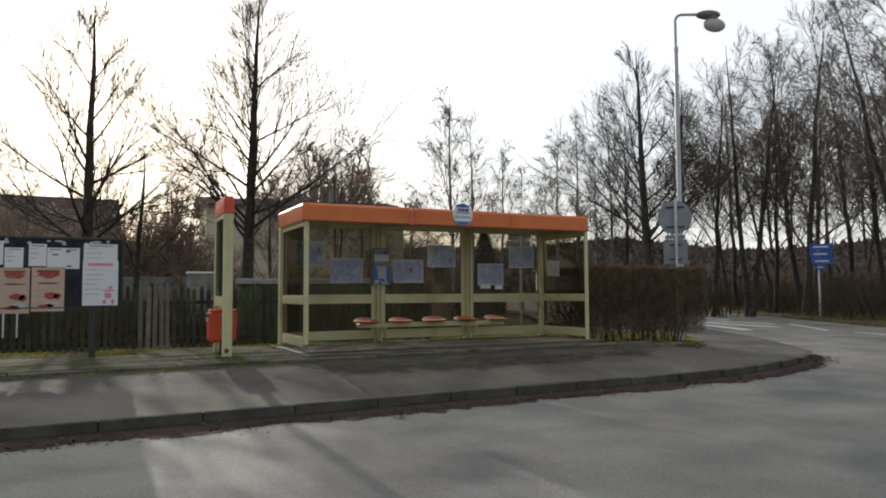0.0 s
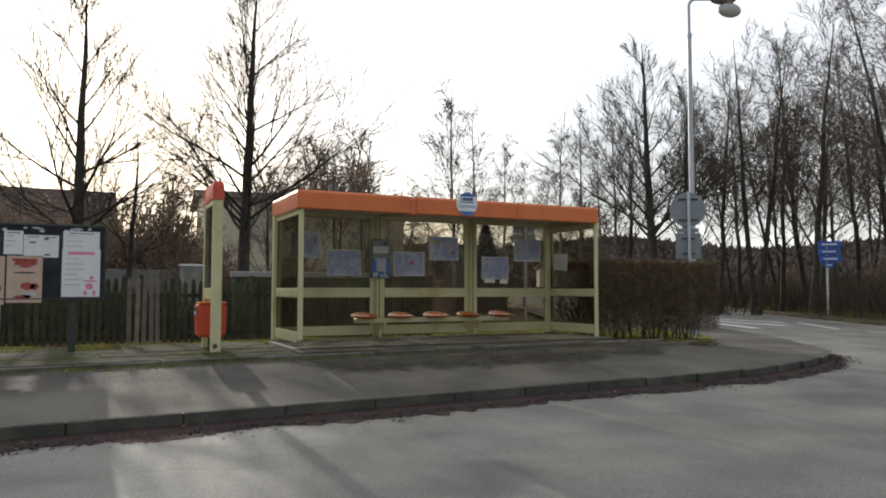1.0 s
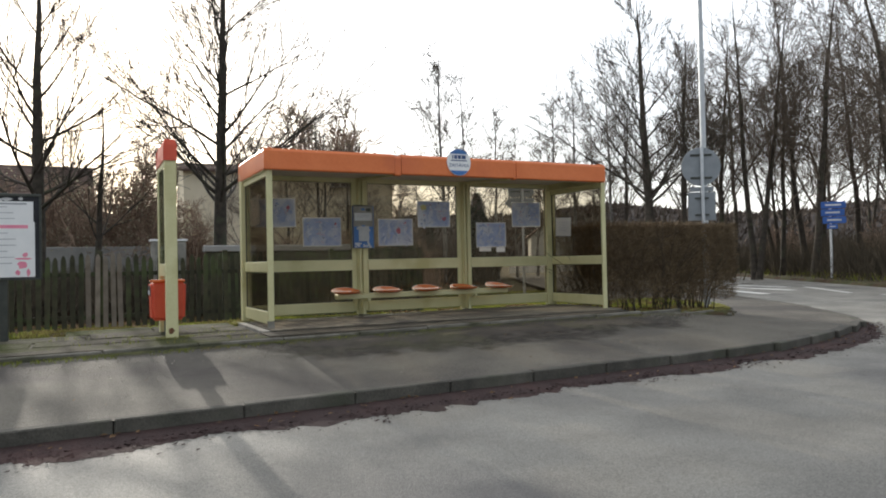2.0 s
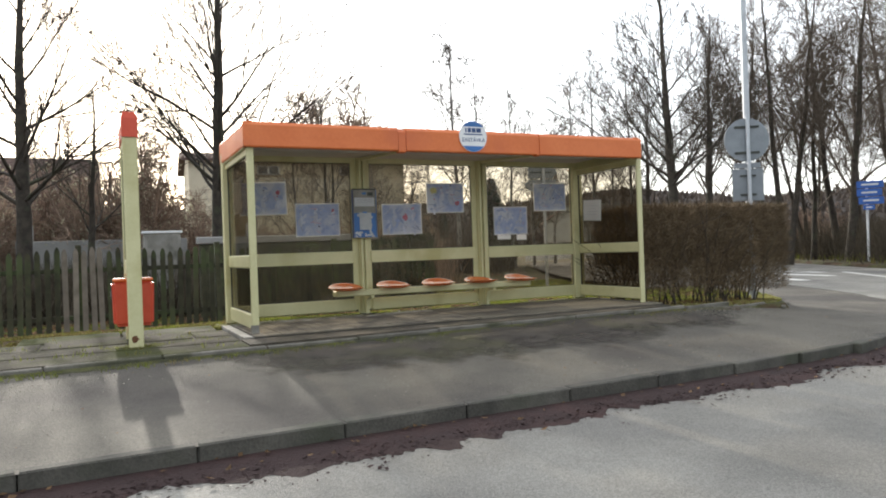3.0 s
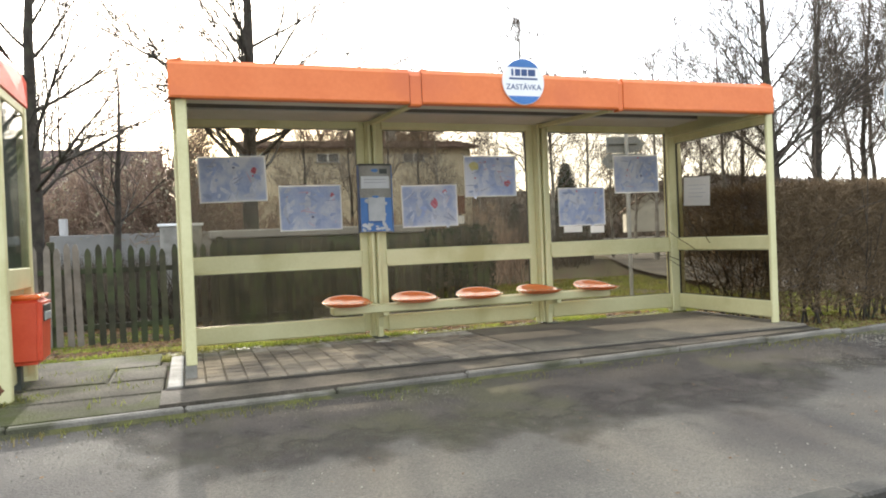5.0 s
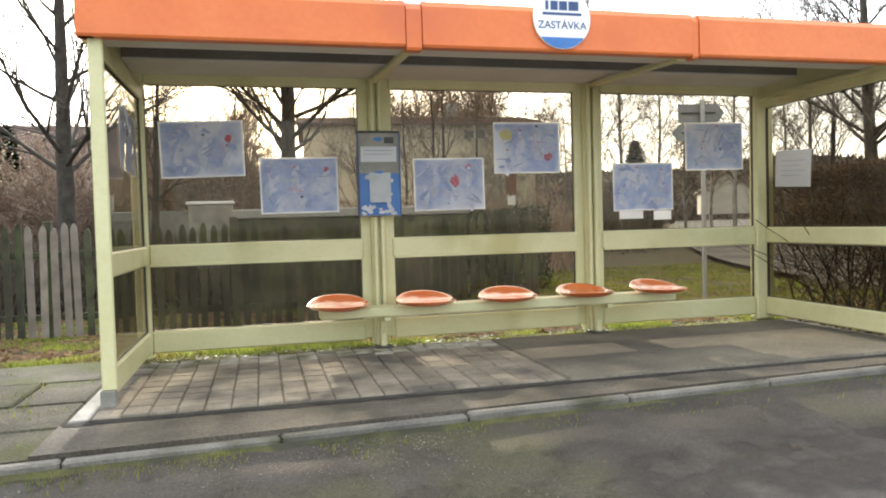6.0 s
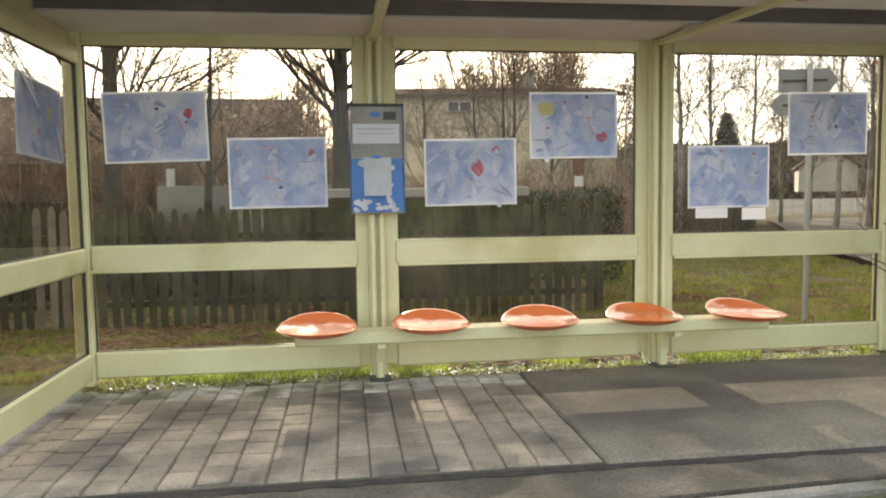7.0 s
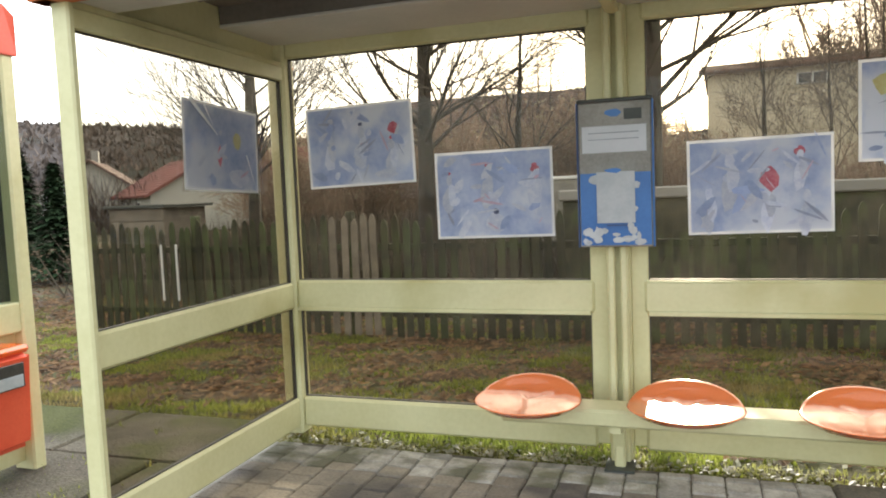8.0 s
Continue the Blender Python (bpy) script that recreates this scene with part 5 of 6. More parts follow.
con_trunk = Tubes()
con_trunk.add([Vector((0, 0, 0)), Vector((0, 0, 2)), Vector((0, 0, 3.9))], [0.09, 0.05, 0.01], 7)
conifer = (con_trunk.mesh("trunk", "bark"), conifer_mesh(3, 4.0, 1.1))
for x, y, s in ((-12.4, 11.7, 0.75), (-14.3, 12.4, 0.85), (20.3, 30.5, 1.4), (22.0, 33, 1.2), (26, 40, 1.3), (-12, 38, 1.8), (22, 41, 1.0)):
    plant(conifer, (x, y, -0.55), rng.uniform(0, 360), "dark green conifer with drooping sprays", "conifer", "conifers", "conifer", size=s)

# hedge: a clipped box of fine twigs on many stems
rng = random.Random(77)
verts, faces = [], []


def sliver(p, q, w):
    d = (q - p).normalized()
    u = d.cross(Vector((rng.gauss(0, 1), rng.gauss(0, 1), rng.gauss(0, 1)))).normalized() * w
    b = len(verts)
    for c in (p - u, p + u, q):
        verts.append((c.x, c.y, c.z))
    faces.append((b, b + 1, b + 2))


HX0, HX1, HY0, HY1 = 5.72, 8.86, 0.22, 1.75
for k in range(78000):
    shell = rng.random() < 0.6
    x, y = rng.uniform(HX0, HX1), rng.uniform(HY0, HY1)
    z = 0.02 + 1.4 * rng.random() ** 0.8
    if shell:
        s = rng.random()
        if s < 0.42:
            y = HY0 + abs(rng.gauss(0, 0.07))
        elif s < 0.72:
            z = 1.41 - abs(rng.gauss(0, 0.06))
        elif s < 0.88:
            x = HX1 - abs(rng.gauss(0, 0.08))
        else:
            y = HY1 - abs(rng.gauss(0, 0.07))
    wob = 0.05 * noise.noise(Vector((x * 2.1, y * 2.1, z * 2.1)))
    # the lower edge tucks in and opens up
    if z < 0.45 and rng.random() < 0.2 * (0.45 - z) / 0.33:
        continue
    x, y, z = x + wob, y + wob, z + wob * 0.7
    p = Vector((x, y, z))
    d = Vector((rng.gauss(0, 0.7) + 0.5 * (x - (HX0 + HX1) / 2) / 1.6, rng.gauss(0, 0.7) + 0.5 * (y - 1) / 0.7, rng.gauss(0.55, 0.6))).normalized()
    sliver(p, p + d * rng.uniform(0.05, 0.15), rng.uniform(0.0025, 0.0055))
hedge = thing("hedge", (7.3, 0.95, -0.15), "clipped leafless brown hedge with open stems below", "hedge")
raw("foliage", verts, faces, "hedge", hedge)["kind"] = "stuff"
tubes, tips = Tubes(), []
for k in range(70):
    p = Vector((rng.uniform(HX0 + 0.1, HX1 - 0.15), rng.uniform(HY0 + 0.15, HY1 - 0.15), -0.25))
    grow(rng, tubes, p, Vector((rng.gauss(0, 0.2), rng.gauss(0, 0.2), 1)), rng.uniform(1.1, 1.5), rng.uniform(0.009, 0.022), 0, dict(wander=0.1, lift=0.02, droop=0.0, levels=1, kids=(5,), fork=(15, 50), thin=0.004), tips)
mesh_object("branchwork", tubes.mesh("branchwork", "bark"), None, hedge)["kind"] = "stuff"

# dark hedge along the back road
verts, faces = [], []
for k in range(12000):
    x, y = rng.uniform(3.6, 6.9), rng.uniform(10.0, 11.2)
    z = -0.5 + 1.75 * rng.random() ** 0.8
    if rng.random() < 0.5:
        y = 10.0 + abs(rng.gauss(0, 0.1))
    p = Vector((x, y, z + 0.1 * noise.noise(Vector((x, y, z)))))
    sliver(p, p + Vector((rng.gauss(0, 0.6), rng.gauss(0, 0.6), rng.gauss(0.4, 0.6))).normalized() * rng.uniform(0.08, 0.22), rng.uniform(0.006, 0.014))
h2 = thing("hedge", (5.2, 10.6, -0.5), "dense dark hedge beyond the lawn", "hedge")
raw("foliage", verts, faces, "conifer", h2)["kind"] = "stuff"


# brush: standing undergrowth in the wood and behind the wall
def thicket(name, spots, height, label, mat="brush", n=9, w=0.02, spread=0.35):
    del verts[:], faces[:]
    for x, y, z in spots:
        for _ in range(n):
            p = Vector((x + rng.gauss(0, 0.4), y + rng.gauss(0, 0.4), z))
            sliver(p, p + Vector((rng.gauss(0, spread), rng.gauss(0, spread), 1)).normalized() * height * rng.uniform(0.4, 1.1), rng.uniform(w * 0.5, w))
    return tagged(raw(name, list(verts), list(faces), mat), label, "undergrowth", kind="stuff")


spots = []
for k in range(2600):
    s, off = rng.uniform(-8, 44), 1.2 + 20 * rng.random() ** 1.3
    x, y = 22.8 + 0.527 * s + 0.85 * off, 4.8 + 0.85 * s - 0.527 * off
    spots.append((x, y, ground_z(x, y) - 0.1))
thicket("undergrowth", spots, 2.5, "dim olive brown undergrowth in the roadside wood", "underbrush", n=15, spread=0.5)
thicket("dry_grass", [(x, y, z) for x, y, z in spots if (x - 22.8) * 0.85 - (y - 4.8) * 0.527 < 5], 0.45, "dry yellow grass on the roadside bank", "grass", 12, 0.03)
spots = [(rng.uniform(-16, 16), rng.uniform(14, 30), -0.55) for _ in range(1500)]
spots = [(x, y if y > 21 or x > 2.5 else y + 8, z) for x, y, z in spots]
spots = [s for s in spots if s[0] > 1.9 - 0.64 * (s[1] + 2.3) and s[0] - 1.28 < 0.45 * (s[1] + 3.78)]
thicket("undergrowth", spots, 2.6, "brown tangled scrub behind the concrete wall", n=8)
spots = [(rng.uniform(-9.5, 3.0), rng.uniform(9.5, 19.6), -0.55) for _ in range(2200)]
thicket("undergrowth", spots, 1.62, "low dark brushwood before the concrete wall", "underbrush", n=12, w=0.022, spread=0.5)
spots = [(x, y, -0.5) for x, y in (bearing(rng.uniform(395, 690), rng.uniform(58, 66)) for _ in range(560))]
thicket("undergrowth", spots[:220], 7.0, "tall brown brushwood behind the stop", n=9, w=0.035)
spots = [(x + rng.gauss(0, 2), y + rng.gauss(0, 2), -0.5) for x, y in (bearing(rng.uniform(560, 1190), rng.uniform(42, 60)) for _ in range(1200))]
spots = [s for s in spots if not 0.58 < (s[0] - 1.28) / (s[1] + 3.78) < 0.81]
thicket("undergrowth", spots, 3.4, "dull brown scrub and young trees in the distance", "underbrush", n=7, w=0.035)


# ---- houses and far hills ----
def house(place, turn, w, d, eave, ridge, wall, roof, label, windows=(), chimney=None):
    """A gabled house: walls, two roof slopes, windows with frame, sill and pane. Its ridge runs along its own x."""
    t = thing("house", (0, 0, 0), label, "house")
    body = bmesh.new()
    prof = [(-d / 2, 0), (d / 2, 0), (d / 2, eave), (0, ridge - 0.15), (-d / 2, eave)]
    a, b = [body.verts.new((-w / 2, y, z)) for y, z in prof], [body.verts.new((w / 2, y, z)) for y, z in prof]
    body.faces.new(a), body.faces.new(b)
    for k in range(5):
        body.faces.new((a[k], a[(k + 1) % 5], b[(k + 1) % 5], b[k]))
    part("wall", body, wall, t)
    slope = math.atan2(ridge - eave, d / 2)
    run = math.hypot(ridge - eave, d / 2) + 0.5
    for s in (-1, 1):
        bm = box(-w / 2 - 0.4, w / 2 + 0.4, 0, run, -0.08, 0.08, 0.01)
        moved(bm, Matrix.Translation((0, 0, ridge)) @ Matrix.Rotation(0 if s > 0 else math.pi, 4, "Z") @ Matrix.Rotation(-slope, 4, "X"))
        p = part("roof", bm, roof, t)
        for c in range(int(run / 0.36)):
            bm = box(-w / 2 - 0.4, w / 2 + 0.4, 0.36 * c + 0.30, 0.36 * c + 0.36, 0.075, 0.115, 0)
            moved(bm, Matrix.Translation((0, 0, ridge)) @ Matrix.Rotation(0 if s > 0 else math.pi, 4, "Z") @ Matrix.Rotation(-slope, 4, "X"))
            part("tile_course", bm, roof, p)
    for x, z, ww, hh in windows:
        f = part("window", box(x - ww / 2, x + ww / 2, -d / 2 - 0.05, -d / 2 - 0.003, z - hh / 2, z + hh / 2, 0.01), "white", t)
        for s in (-1, 1):
            part("pane", box(x + s * ww * 0.24 - ww * 0.2, x + s * ww * 0.24 + ww * 0.2, -d / 2 - 0.056, -d / 2 - 0.051, z - hh * 0.43, z + hh * 0.43, 0), "pane", f)
        part("sill", box(x - ww / 2 - 0.05, x + ww / 2 + 0.05, -d / 2 - 0.14, -d / 2 - 0.051, z - hh / 2 - 0.05, z - hh / 2, 0), "concrete", f)
    if chimney is not None:
        part("chimney", box(chimney - 0.3, chimney + 0.3, -0.25, 0.25, ridge - 0.4, ridge + 0.9, 0.02), "concrete", t)
    t.matrix_basis = pose(*place, 0, 0, turn)
    return t


house((-11.8, 48, -0.5), 2, 20, 12, 4.2, 8.5, "render_beige", "rooftile", "long house with a large brown tiled roof", [(-6, 3, 1.2, 1.4), (-2, 3, 1.2, 1.4), (2, 3, 1.2, 1.4), (6, 3, 1.2, 1.4)])
house((10.0, 39, -0.5), -4, 13, 8, 7.1, 7.9, "render_beige", "rooftile", "beige rendered house behind bare shrubs", [(-2, 6.45, 1.3, 0.5), (3, 6.45, 1.3, 0.5), (-4, 1.7, 1.3, 1.3), (3, 1.7, 1.3, 1.3)], 2.5)
house((58, 76, 1.2), 60, 7, 6, 3.0, 5.2, "render_pale", "rooftile", "small pale house with a gable and dark window", [(-1.5, 1.7, 1.0, 1.2), (1.5, 1.7, 1.0, 1.2)])
house((-31, 41, -0.6), -35, 9, 8, 2.7, 5.0, "render_pale", "redtile", "pale gabled house with a dull red tiled roof", [(-2.5, 1.6, 1.1, 1.2), (1.5, 1.6, 1.1, 1.2)], 1.5)
house((-42, 44, -0.6), -55, 8, 7, 3.0, 5.4, "render_pale", "rooftile", "white gabled house among trees", [(-1.5, 1.8, 1.0, 1.2), (1.5, 1.8, 1.0, 1.2)], 1.0)
house((-36, 62, 0.5), 20, 10, 8, 3.5, 6.0, "render_beige", "redtile", "distant house with red tiled roof", [(-2, 2, 1, 1.2), (2, 2, 1, 1.2)])
house((-20, 60, 0.5), -10, 10, 8, 3.5, 6.2, "render_pale", "rooftile", "distant pale house with dark roof", [(-2, 2, 1, 1.2), (2, 2, 1, 1.2)])

# pale picket fence before the small house
pf = thing("picket_fence", (38, 49, -0.5), "pale painted picket fence in front of the small house", "fence")
for k in range(44):
    part("slat", moved(box(-0.06, 0.06, -0.02, 0.02, 0, 1.15, 0), pose(33 + 0.22 * k, 47 + 0.06 * k, -0.5, 0, 0, 15)), "white", pf)
for z in (-0.2, 0.35):
    part("rail", moved(box(-0.1, 9.9, 0.02, 0.06, z, z + 0.08, 0), pose(33, 47, 0, 0, 0, 15.2)), "white", pf)

# stacked boards near the fence and the small grey shed
shed = thing("shed", (-9.2, 12.5, -0.5), "low grey shed of horizontal boards", "shed")
for k in range(7):
    part("board", box(-9.1, -7.75, 9.9, 10.0, -0.5 + 0.255 * k, -0.255 + 0.255 * k, 0.008), "paleboard", shed)
part("roof", box(-9.2, -7.65, 9.8, 11.4, 1.30, 1.36, 0.01), "dark", shed)
part("wall", box(-9.05, -7.8, 10.01, 11.3, -0.55, 1.29, 0), "paleboard", shed)

# low dark scrub beyond the leafy field
spots = [(rng.uniform(-30, -11.5), 16.2 + rng.gauss(0, 0.5), -0.5) for _ in range(700)]
thicket("undergrowth", spots, 0.75, "low dark scrub at the far side of the leafy field", "hedge", 12, 0.03)

# wooded hills round the valley, with an uneven tree line
verts, faces = [], []
N = 900
for k in range(N + 1):
    a = radians(-85 + 190 * k / N)
    for r, h in ((150, 0.0), (185, 0.4), (230, 0.75), (280, 1.0)):
        big = 20 + 9 * noise.noise(Vector((math.sin(a) * 2.2, math.cos(a) * 2.2, 4.0))) + 4 * noise.noise(Vector((math.sin(a) * r * 0.025, math.cos(a) * r * 0.025, 1.0)))
        jag = (0.5 + 0.7 * noise.noise(Vector((a * 60, r, 0))) + 0.4 * noise.noise(Vector((a * 170, r, 0)))) * (h == 1.0)
        big += 11 * min(max((-a - 0.3) / 0.4, 0), 1)
        verts.append((r * math.sin(a), r * math.cos(a), -2 + big * h * (0.85 + 0.15 * math.cos(a)) + 1.6 * jag))
for k in range(N):
    for j in range(3):
        q = k * 4 + j
        faces.append((q, q + 1, q + 5, q + 4))
crest = list(verts)
tagged(raw("hill", verts, faces, "hill", smooth=True), "hazy wooded hills on the horizon", "hills", kind="structure")
del verts[:], faces[:]
for k in range(N):
    for j in (1, 2, 3):
        for _ in range(9):
            p, q = Vector(crest[4 * k + j]), Vector(crest[4 * k + j - 1])
            p = p.lerp(q, rng.random())
            sliver(p - Vector((0, 0, 0.5)), p + Vector((rng.gauss(0, 0.8), rng.gauss(0, 0.8), rng.uniform(0.8, 2.4))), rng.uniform(0.3, 0.9))
tagged(raw("far_woodland", list(verts), list(faces), "hilltrees"), "bare woodland covering the far hills", "woodland", kind="stuff")
spots = []
for k in range(900):
    a, r = radians(rng.uniform(-58, -22)), rng.uniform(52, 95)
    spots.append((1.9 + r * math.sin(a), -2.3 + r * math.cos(a), -0.6))
thicket("undergrowth", spots, 5.0, "brown trees and bushes between the far houses", "hilltrees", 10, 0.10, 0.5)


# ---- small pieces ----
# pavers inside the shelter: columns of blocks with staggered joints, small setts at the back coloured pale as if sunlit
block_sizes = {}
rng = random.Random(55)
x, column = -0.045, 0
while column < 19:
    y = -0.16 - 0.085 * (column % 2) - 0.05 * (column % 3 == 1)
    while y < 1.46:
        long = 0.12 if y > 1.0 else 0.17
        y0, y1 = max(y, -0.16), min(y + long, 1.47)
        if y1 - y0 > 0.04:
            pale = y > 1.13
            key = (round(y1 - y0, 2), pale)
            if key not in block_sizes:
                bm = box(-0.0715, 0.0715, -(y1 - y0) / 2 + 0.002, (y1 - y0) / 2 - 0.002, -0.05, 0.0, 0.008)
                d = bpy.data.meshes.new("paver")
                bm.to_mesh(d)
                bm.free()
                d.materials.append(M["sunlit_sett" if pale else "paver"])
                block_sizes[key] = d
            ob = mesh_object("paver", block_sizes[key], None, bed)
            tip = 2.2 if pale else 1.3
            ob.matrix_basis = pose(x + 0.0735, (y0 + y1) / 2, rng.uniform(-0.003, 0.002), rng.uniform(-tip, tip), rng.uniform(-tip, tip), rng.uniform(-0.5, 0.5) * tip)
        y += long + 0.001
    x += 0.147
    column += 1
# concrete slabs beside the shelter
for row, (y0, y1) in enumerate(((-0.16, 0.42), (0.43, 1.10))):
    x = -9.0 + 0.6 * row
    while x < -0.22:
        x1 = min(x + 1.55, -0.19)
        lift = rng.uniform(-0.012, 0.008)
        bm = box(-(x1 - x) / 2 + 0.008, (x1 - x) / 2 - 0.008, y0, y1, -0.08, 0.0, 0.012)
        part("slab", moved(bm, pose((x + x1) / 2, 0, -0.032 + 0.5 * lift, rng.uniform(-0.3, 0.3), rng.uniform(-0.2, 0.2), 0)), "mossslab", slab_bed)
        x += 1.56


x = -2.45
while x < -0.3:
    bm = box(-0.54, 0.54, 1.112, 1.86, -0.1, 0.0, 0.012)
    part("slab", moved(bm, pose(x + 0.55, 0, -0.030, rng.uniform(-0.3, 0.3), rng.uniform(-0.3, 0.3), 0)), "mossslab", slab_bed)
    x += 1.1

# grass: single blades, thick along the edges and thin under the trees
def blades(name, spots, label, height, mat="grass", w=0.004):
    v, f = [], []
    for x, y, z in spots:
        a, h = rng.uniform(0, 6.283), height * rng.uniform(0.4, 1.3)
        dx, dy = math.cos(a) * w, math.sin(a) * w
        lx, ly = rng.gauss(0, 0.45) * h, rng.gauss(0, 0.45) * h
        b = len(v)
        v += [(x - dx, y - dy, z - 0.01), (x + dx, y + dy, z - 0.01), (x + lx, y + ly, z + h)]
        f.append((b, b + 1, b + 2))
    return tagged(raw(name, v, f, mat), label, "grass", kind="stuff")


def clumpy(x, y):
    return noise.noise(Vector((x * 1.3, y * 1.3, 7.0))) + 0.5 * noise.noise(Vector((x * 4, y * 4, 3.0)))


spots = []
while len(spots) < 18000:
    x, y = rng.uniform(-0.25, 5.7), 1.455 + abs(rng.gauss(0, 0.10))
    spots.append((x, y, lawn_z(x, y) - 0.005))
blades("grass", spots, "low pale mossy grass along the back of the shelter", 0.02, "mossgrass", w=0.010)
spots = []
while len(spots) < 100000:
    x, y = rng.uniform(-9, 10.5), 1.05 + 8.2 * rng.random() ** 1.5
    if (-0.25 < x < 5.7 and y < 1.5) or clumpy(x, y) < rng.uniform(-0.12, 0.3):
        continue
    if -2.45 < x < -0.2 and y < 1.88:
        continue
    if x > 5.7 and y < inner_at(x) + 0.1:
        continue
    spots.append((x, y, ground_z(x, y)))
blades("grass", spots, "patchy winter lawn grass behind the shelter", 0.04, w=0.010)
spots = []
while len(spots) < 26000:
    x, y = rng.uniform(5.4, 15), rng.uniform(2, 15)
    if y > inner_at(x) + 0.2 and clumpy(x, y) > rng.uniform(-0.5, 0.2):
        spots.append((x, y, ground_z(x, y)))
blades("grass", spots, "short rough grass between the shelter and the side road", 0.07, w=0.018)
spots = []
while len(spots) < 11000:
    x = rng.uniform(5.76, 9.9)
    y = rng.uniform(-0.4, 1.6)
    if y < inner_at(x) + 0.08 or (y > 0.35 and x < 8.6 and rng.random() < 0.7):
        continue
    spots.append((x, y, ground_z(x, y)))
blades("grass", spots, "pale moss and grass at the foot of the hedge", 0.035, "mossgrass", w=0.008)
spots = []
for k in range(3200):
    x = rng.uniform(-7, 6)
    yi = inner_at(x)
    if clumpy(x * 2, 3) > -0.1:
        spots.append((x, yi - 0.01 - abs(rng.gauss(0, 0.09)), -0.108))
for k in range(2200):
    a, r = rng.uniform(0, 6.283), rng.uniform(0.04, 0.30)
    spots.append((XP + r * math.cos(a), 0.06 + 0.7 * r * math.sin(a), -0.06))
for k in range(700):
    spots.append((XP + rng.gauss(0, 0.13), 0.6 + rng.gauss(0, 0.1), -0.06))
for k in range(1800):
    x = rng.uniform(-7.5, -0.3)
    spots.append((x, (1.87 if x > -2.45 else 1.1) + abs(rng.gauss(0, 0.08)), -0.05 if x > -2.45 else -0.075))
for k in range(1500):
    x, y = rng.uniform(-2.6, -0.25), rng.uniform(-0.6, 1.8)
    if clumpy(x * 2, y * 2) > 0.25:
        spots.append((x, y, -0.035))
blades("moss_tufts", spots, "moss and grass tufts in the paving joints", 0.035, w=0.005)


# fallen leaves: lawn, gutter, pavement
def leaves(name, spots, label, size, mat="deadleaf"):
    v, f = [], []
    for x, y, z in spots:
        a, s = rng.uniform(0, 6.283), size * rng.uniform(0.5, 1.3)
        ux, uy = math.cos(a) * s, math.sin(a) * s
        t1, t2 = rng.uniform(0, 0.5) * s, rng.uniform(-0.1, 0.6) * s
        b = len(v)
        v += [(x - ux, y - uy, z + 0.003), (x - uy * 0.5, y + ux * 0.5, z + 0.003 + t1), (x + ux, y + uy, z + 0.004 + abs(t2)), (x + uy * 0.5, y - ux * 0.5, z + 0.003)]
        f.append((b, b + 1, b + 2, b + 3))
    return tagged(raw(name, v, f, mat), label, "fallen leaves", kind="stuff")


spots = []
while len(spots) < 30000:
    x, y = rng.uniform(-14, 9.5), 1.75 + 7.5 * rng.random() ** 1.1
    if clumpy(x, y) < rng.uniform(-0.3, 0.25) and not (x > 5.6 and y < 2):
        spots.append((x, y, ground_z(x, y) + 0.01))
edge_bits = [(rng.uniform(-0.2, 5.7), 1.49 + abs(rng.gauss(0, 0.09)), -0.012) for _ in range(1100)]
leaves("fallen_leaves", edge_bits, "pale dry bits among the grass at the shelter wall", 0.02, "budleaf")
leaves("fallen_leaves", spots, "dead brown leaves scattered over the lawn", 0.05)
spots = []
while len(spots) < 14000:
    x, y = rng.uniform(-22, -5.5), 5.0 + 12 * rng.random()
    spots.append((x, y, ground_z(x, y) + 0.012))
leaves("fallen_leaves", spots, "orange brown leaf carpet on the field past the fence", 0.055)
spots = []
while len(spots) < 8000:
    x = rng.uniform(-7, 11)
    i = min(range(len(OUTER)), key=lambda q: abs(OUTER[q].x - x) + (50 if OUTER[q].y > 3 else 0))
    a, b = OUTER[max(i - 1, 0)], OUTER[min(i + 1, len(OUTER) - 1)]
    yo = a.y + (b.y - a.y) * (x - a.x) / max(b.x - a.x, 1e-6)
    spots.append((x, yo - 0.01 - abs(rng.gauss(0, 0.24)), ROAD_Z + 0.006))
leaves("fallen_leaves", spots, "reddish wet leaves along the gutter", 0.022, "litter")
leaves("fallen_leaves", [(x, y, z + 0.03) for x, y, z in spots[:170]], "pale dry leaves lying in the gutter", 0.03, "deadleaf")
spots = [(rng.uniform(-6, 8), rng.uniform(-3.0, 0.2), 0) for _ in range(260)]
spots = [(x, y, -0.10 - 0.23 * min(max((inner_at(x) - y) / 2.5, 0), 1) + 0.012) for x, y, z in spots if y < inner_at(x) - 0.05]
leaves("fallen_leaves", spots, "few small leaves and bits on the footway", 0.014)
spots = [(rng.uniform(5.8, 8.8), rng.uniform(-0.3, 1.7), 0) for _ in range(3200)]
leaves("fallen_leaves", [(x, y, ground_z(x, y) + 0.012) for x, y, z in spots if y > inner_at(x) + 0.1], "dry leaves under the hedge", 0.03)

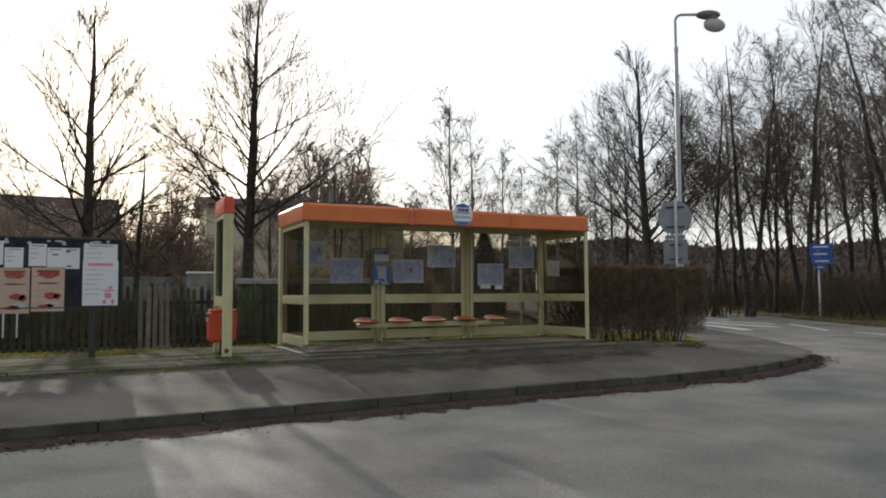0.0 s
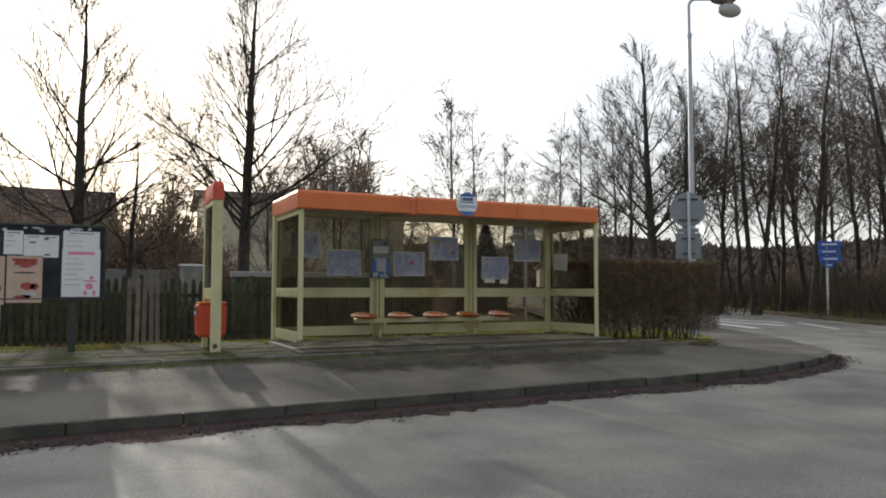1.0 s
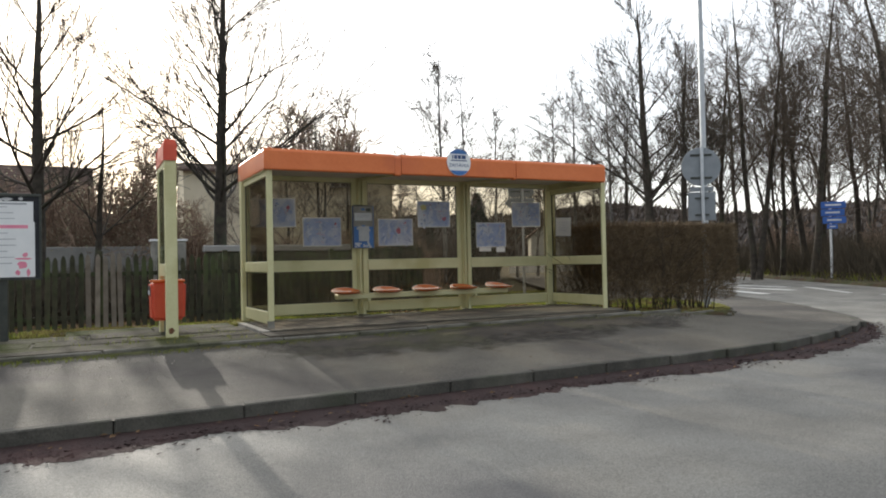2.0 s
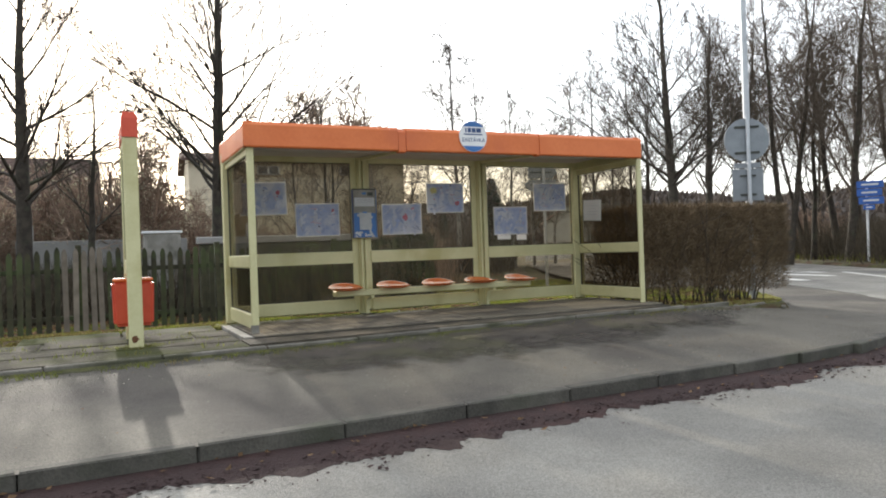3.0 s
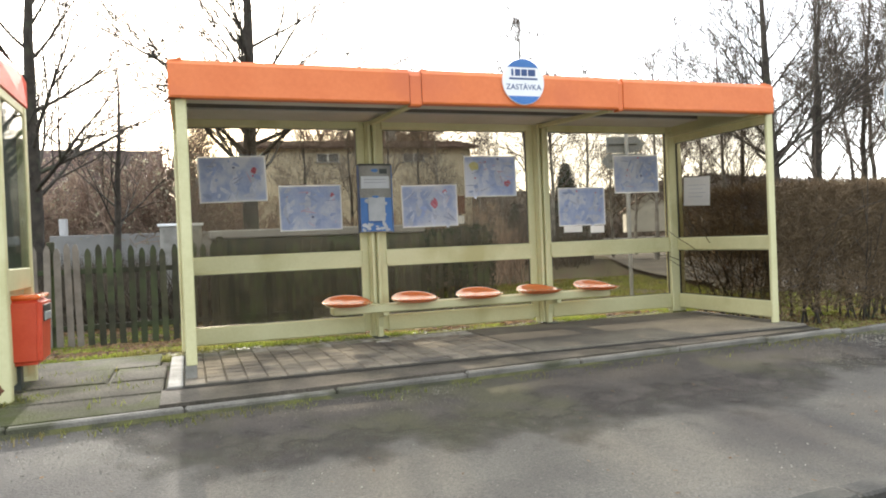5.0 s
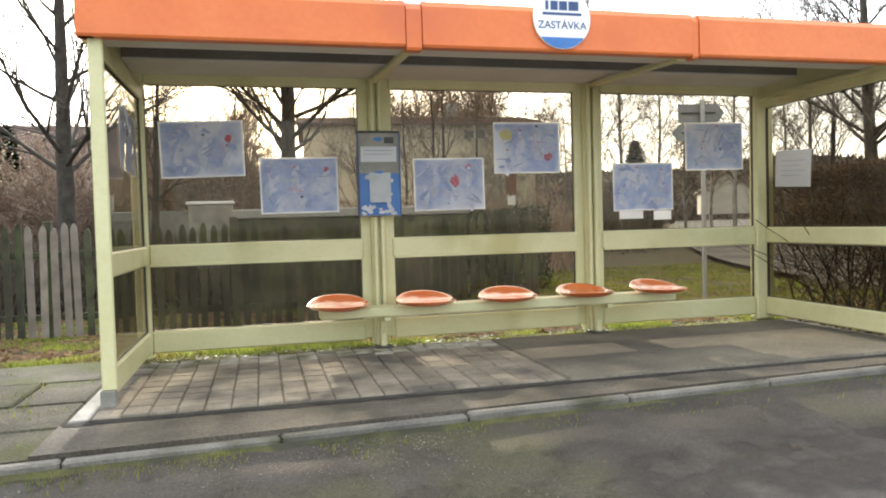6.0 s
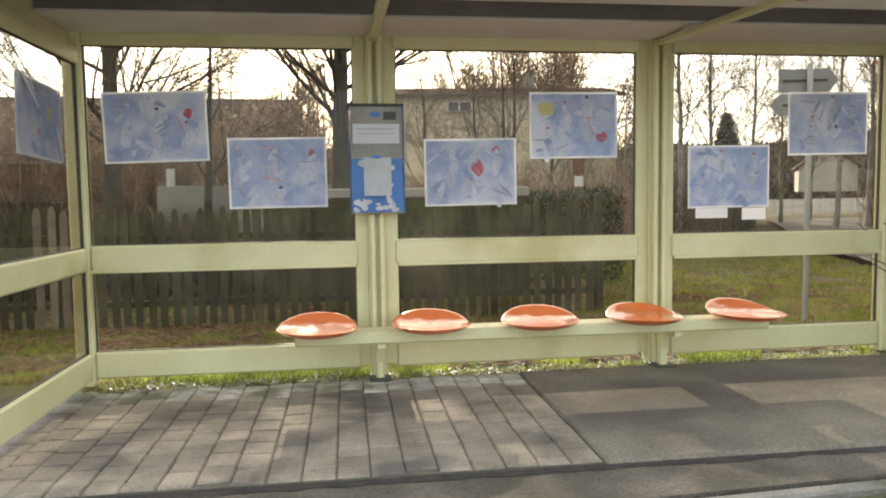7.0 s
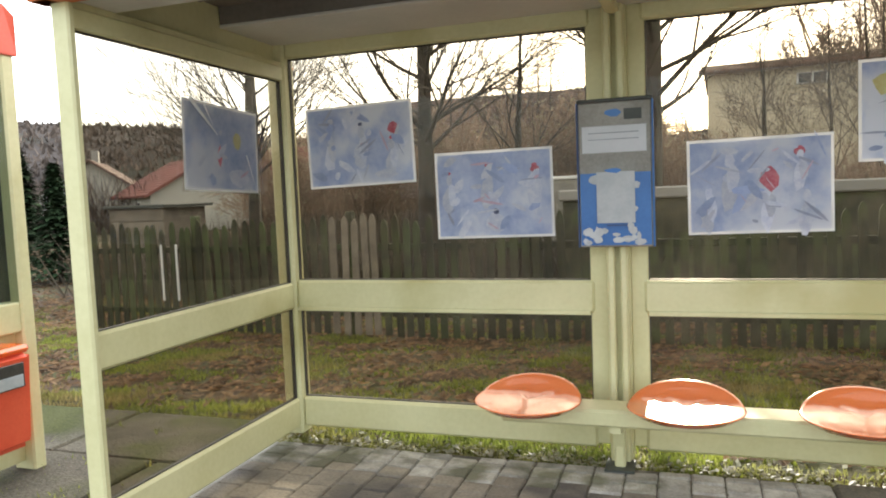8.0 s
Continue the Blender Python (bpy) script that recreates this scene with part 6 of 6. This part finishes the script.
# gutter litter: a ragged dark band of wet leaf mould along the kerb
v, f = [], []
band = [p for p in OUTER if p.x < 12 and p.x > -12 and p.y < 1.5]
fine = []
for a, b in zip(band, band[1:]):
    n = max(2, int((b - a).length / 0.04))
    fine += [a.lerp(b, k / n) for k in range(n)]
for k, p in enumerate(fine):
    q = fine[min(k + 1, len(fine) - 1)] - fine[max(k - 1, 0)]
    nrm = Vector((q.y, -q.x, 0)).normalized()
    w = 0.46 + 0.26 * noise.noise(Vector((p.x * 1.1, 0, 5))) + 0.16 * noise.noise(Vector((p.x * 5, 2, 5))) + 0.08 * noise.noise(Vector((p.x * 17, 2, 5)))
    w = max(0.03, w) * (1.0 if p.x < 8 else max(0.3, 1 - (p.x - 8) / 4))
    e = p + nrm * w
    v += [(p.x, p.y, ROAD_Z + 0.03), ((p.x + e.x) / 2, (p.y + e.y) / 2, ROAD_Z + 0.014), (e.x, e.y, ROAD_Z + 0.002)]
    if k:
        b = 3 * k
        f += [(b - 3, b - 2, b + 1, b), (b - 2, b - 1, b + 2, b + 1)]
tagged(raw("gutter_litter", v, f, "litter", smooth=True), "dark reddish leaf mould in the gutter", "leaf litter", kind="stuff")

# dark open joint between the shelter floor and the strip before it
v, f = [], []
for k in range(150):
    x = -0.18 + 5.92 * k / 149
    a = 0.028 + 0.022 * noise.noise(Vector((x * 2.3, 0, 8))) + 0.016 * noise.noise(Vector((x * 9, 0, 8)))
    v += [(x, -0.172, -0.018), (x, -0.176 - max(a, 0.004) * 1.3, -0.0225)]
    if k:
        f.append((2 * k - 2, 2 * k, 2 * k + 1, 2 * k - 1)[::-1])
tagged(raw("floor_joint", v, f, "crack"), "ragged dark joint along the shelter floor edge", "joint", kind="stuff")

# a few patched cracks in the road
for k in range(4):
    x, y = rng.uniform(-6, 8), rng.uniform(-9, -4.4)
    v, f, a = [], [], rng.uniform(-0.4, 0.4)
    for i in range(16):
        a += rng.gauss(0, 0.35)
        x, y = x + 0.07 * math.cos(a), y + 0.07 * math.sin(a)
        w = 0.0025 * rng.uniform(0.2, 1.6)
        v += [(x, y - w, ROAD_Z + 0.0025), (x, y + w, ROAD_Z + 0.0025)]
        if i:
            f.append((2 * i - 2, 2 * i, 2 * i + 1, 2 * i - 1))
    tagged(raw("road_crack", v, f, "joint"), "thin dark crack in the road surface", "crack", "road cracks", kind="stuff")

# moss along the foot of the edging
v, f = [], []
line = []
for a, b in zip(INNER, INNER[1:]):
    if -9 < a.x < 9 and a.y < 0.3:
        n = max(2, int((b - a).length / 0.05))
        line += [a.lerp(b, k / n) for k in range(n)]
for k, p in enumerate(line):
    w = 0.05 + 0.09 * noise.noise(Vector((p.x * 0.9, 3, 1))) + 0.05 * noise.noise(Vector((p.x * 7, 1, 1)))
    w = max(0.006, w)
    v += [(p.x, p.y + 0.0, p.z + 0.022), (p.x, p.y - w * 0.5, p.z + 0.006), (p.x, p.y - w, p.z - 0.004)]
    if k:
        b = 3 * k
        f += [(b - 3, b - 2, b + 1, b), (b - 2, b - 1, b + 2, b + 1)]
tagged(raw("moss", v, f, "moss", smooth=True), "green brown moss along the foot of the edging", "moss", kind="stuff")

# grit: loose chippings on the footway, thickest near the edging
v, f = [], []
for k in range(16000):
    x = rng.uniform(-4, 7) if k % 4 == 0 else rng.uniform(0.5, 7)
    yi = inner_at(x)
    y = yi - 0.05 - (abs(rng.gauss(0, 0.38)) if k % 7 else rng.uniform(0, 2.3))
    if y < yi - 2.4:
        continue
    z = -0.10 - 0.23 * (yi - y) / 2.5 + 0.006
    s = 0.002 + 0.006 * rng.random() ** 2.2
    a = rng.uniform(0, 6.283)
    b = len(v)
    for q in range(3):
        v.append((x + s * math.cos(a + 2.1 * q), y + s * math.sin(a + 2.1 * q), z - 0.003))
    v.append((x, y, z + s * 0.8))
    f += [(b, b + 1, b + 3), (b + 1, b + 2, b + 3), (b + 2, b, b + 3)]
tagged(raw("grit", v, f, "grit"), "loose pale chippings scattered on the footway", "grit", kind="stuff")
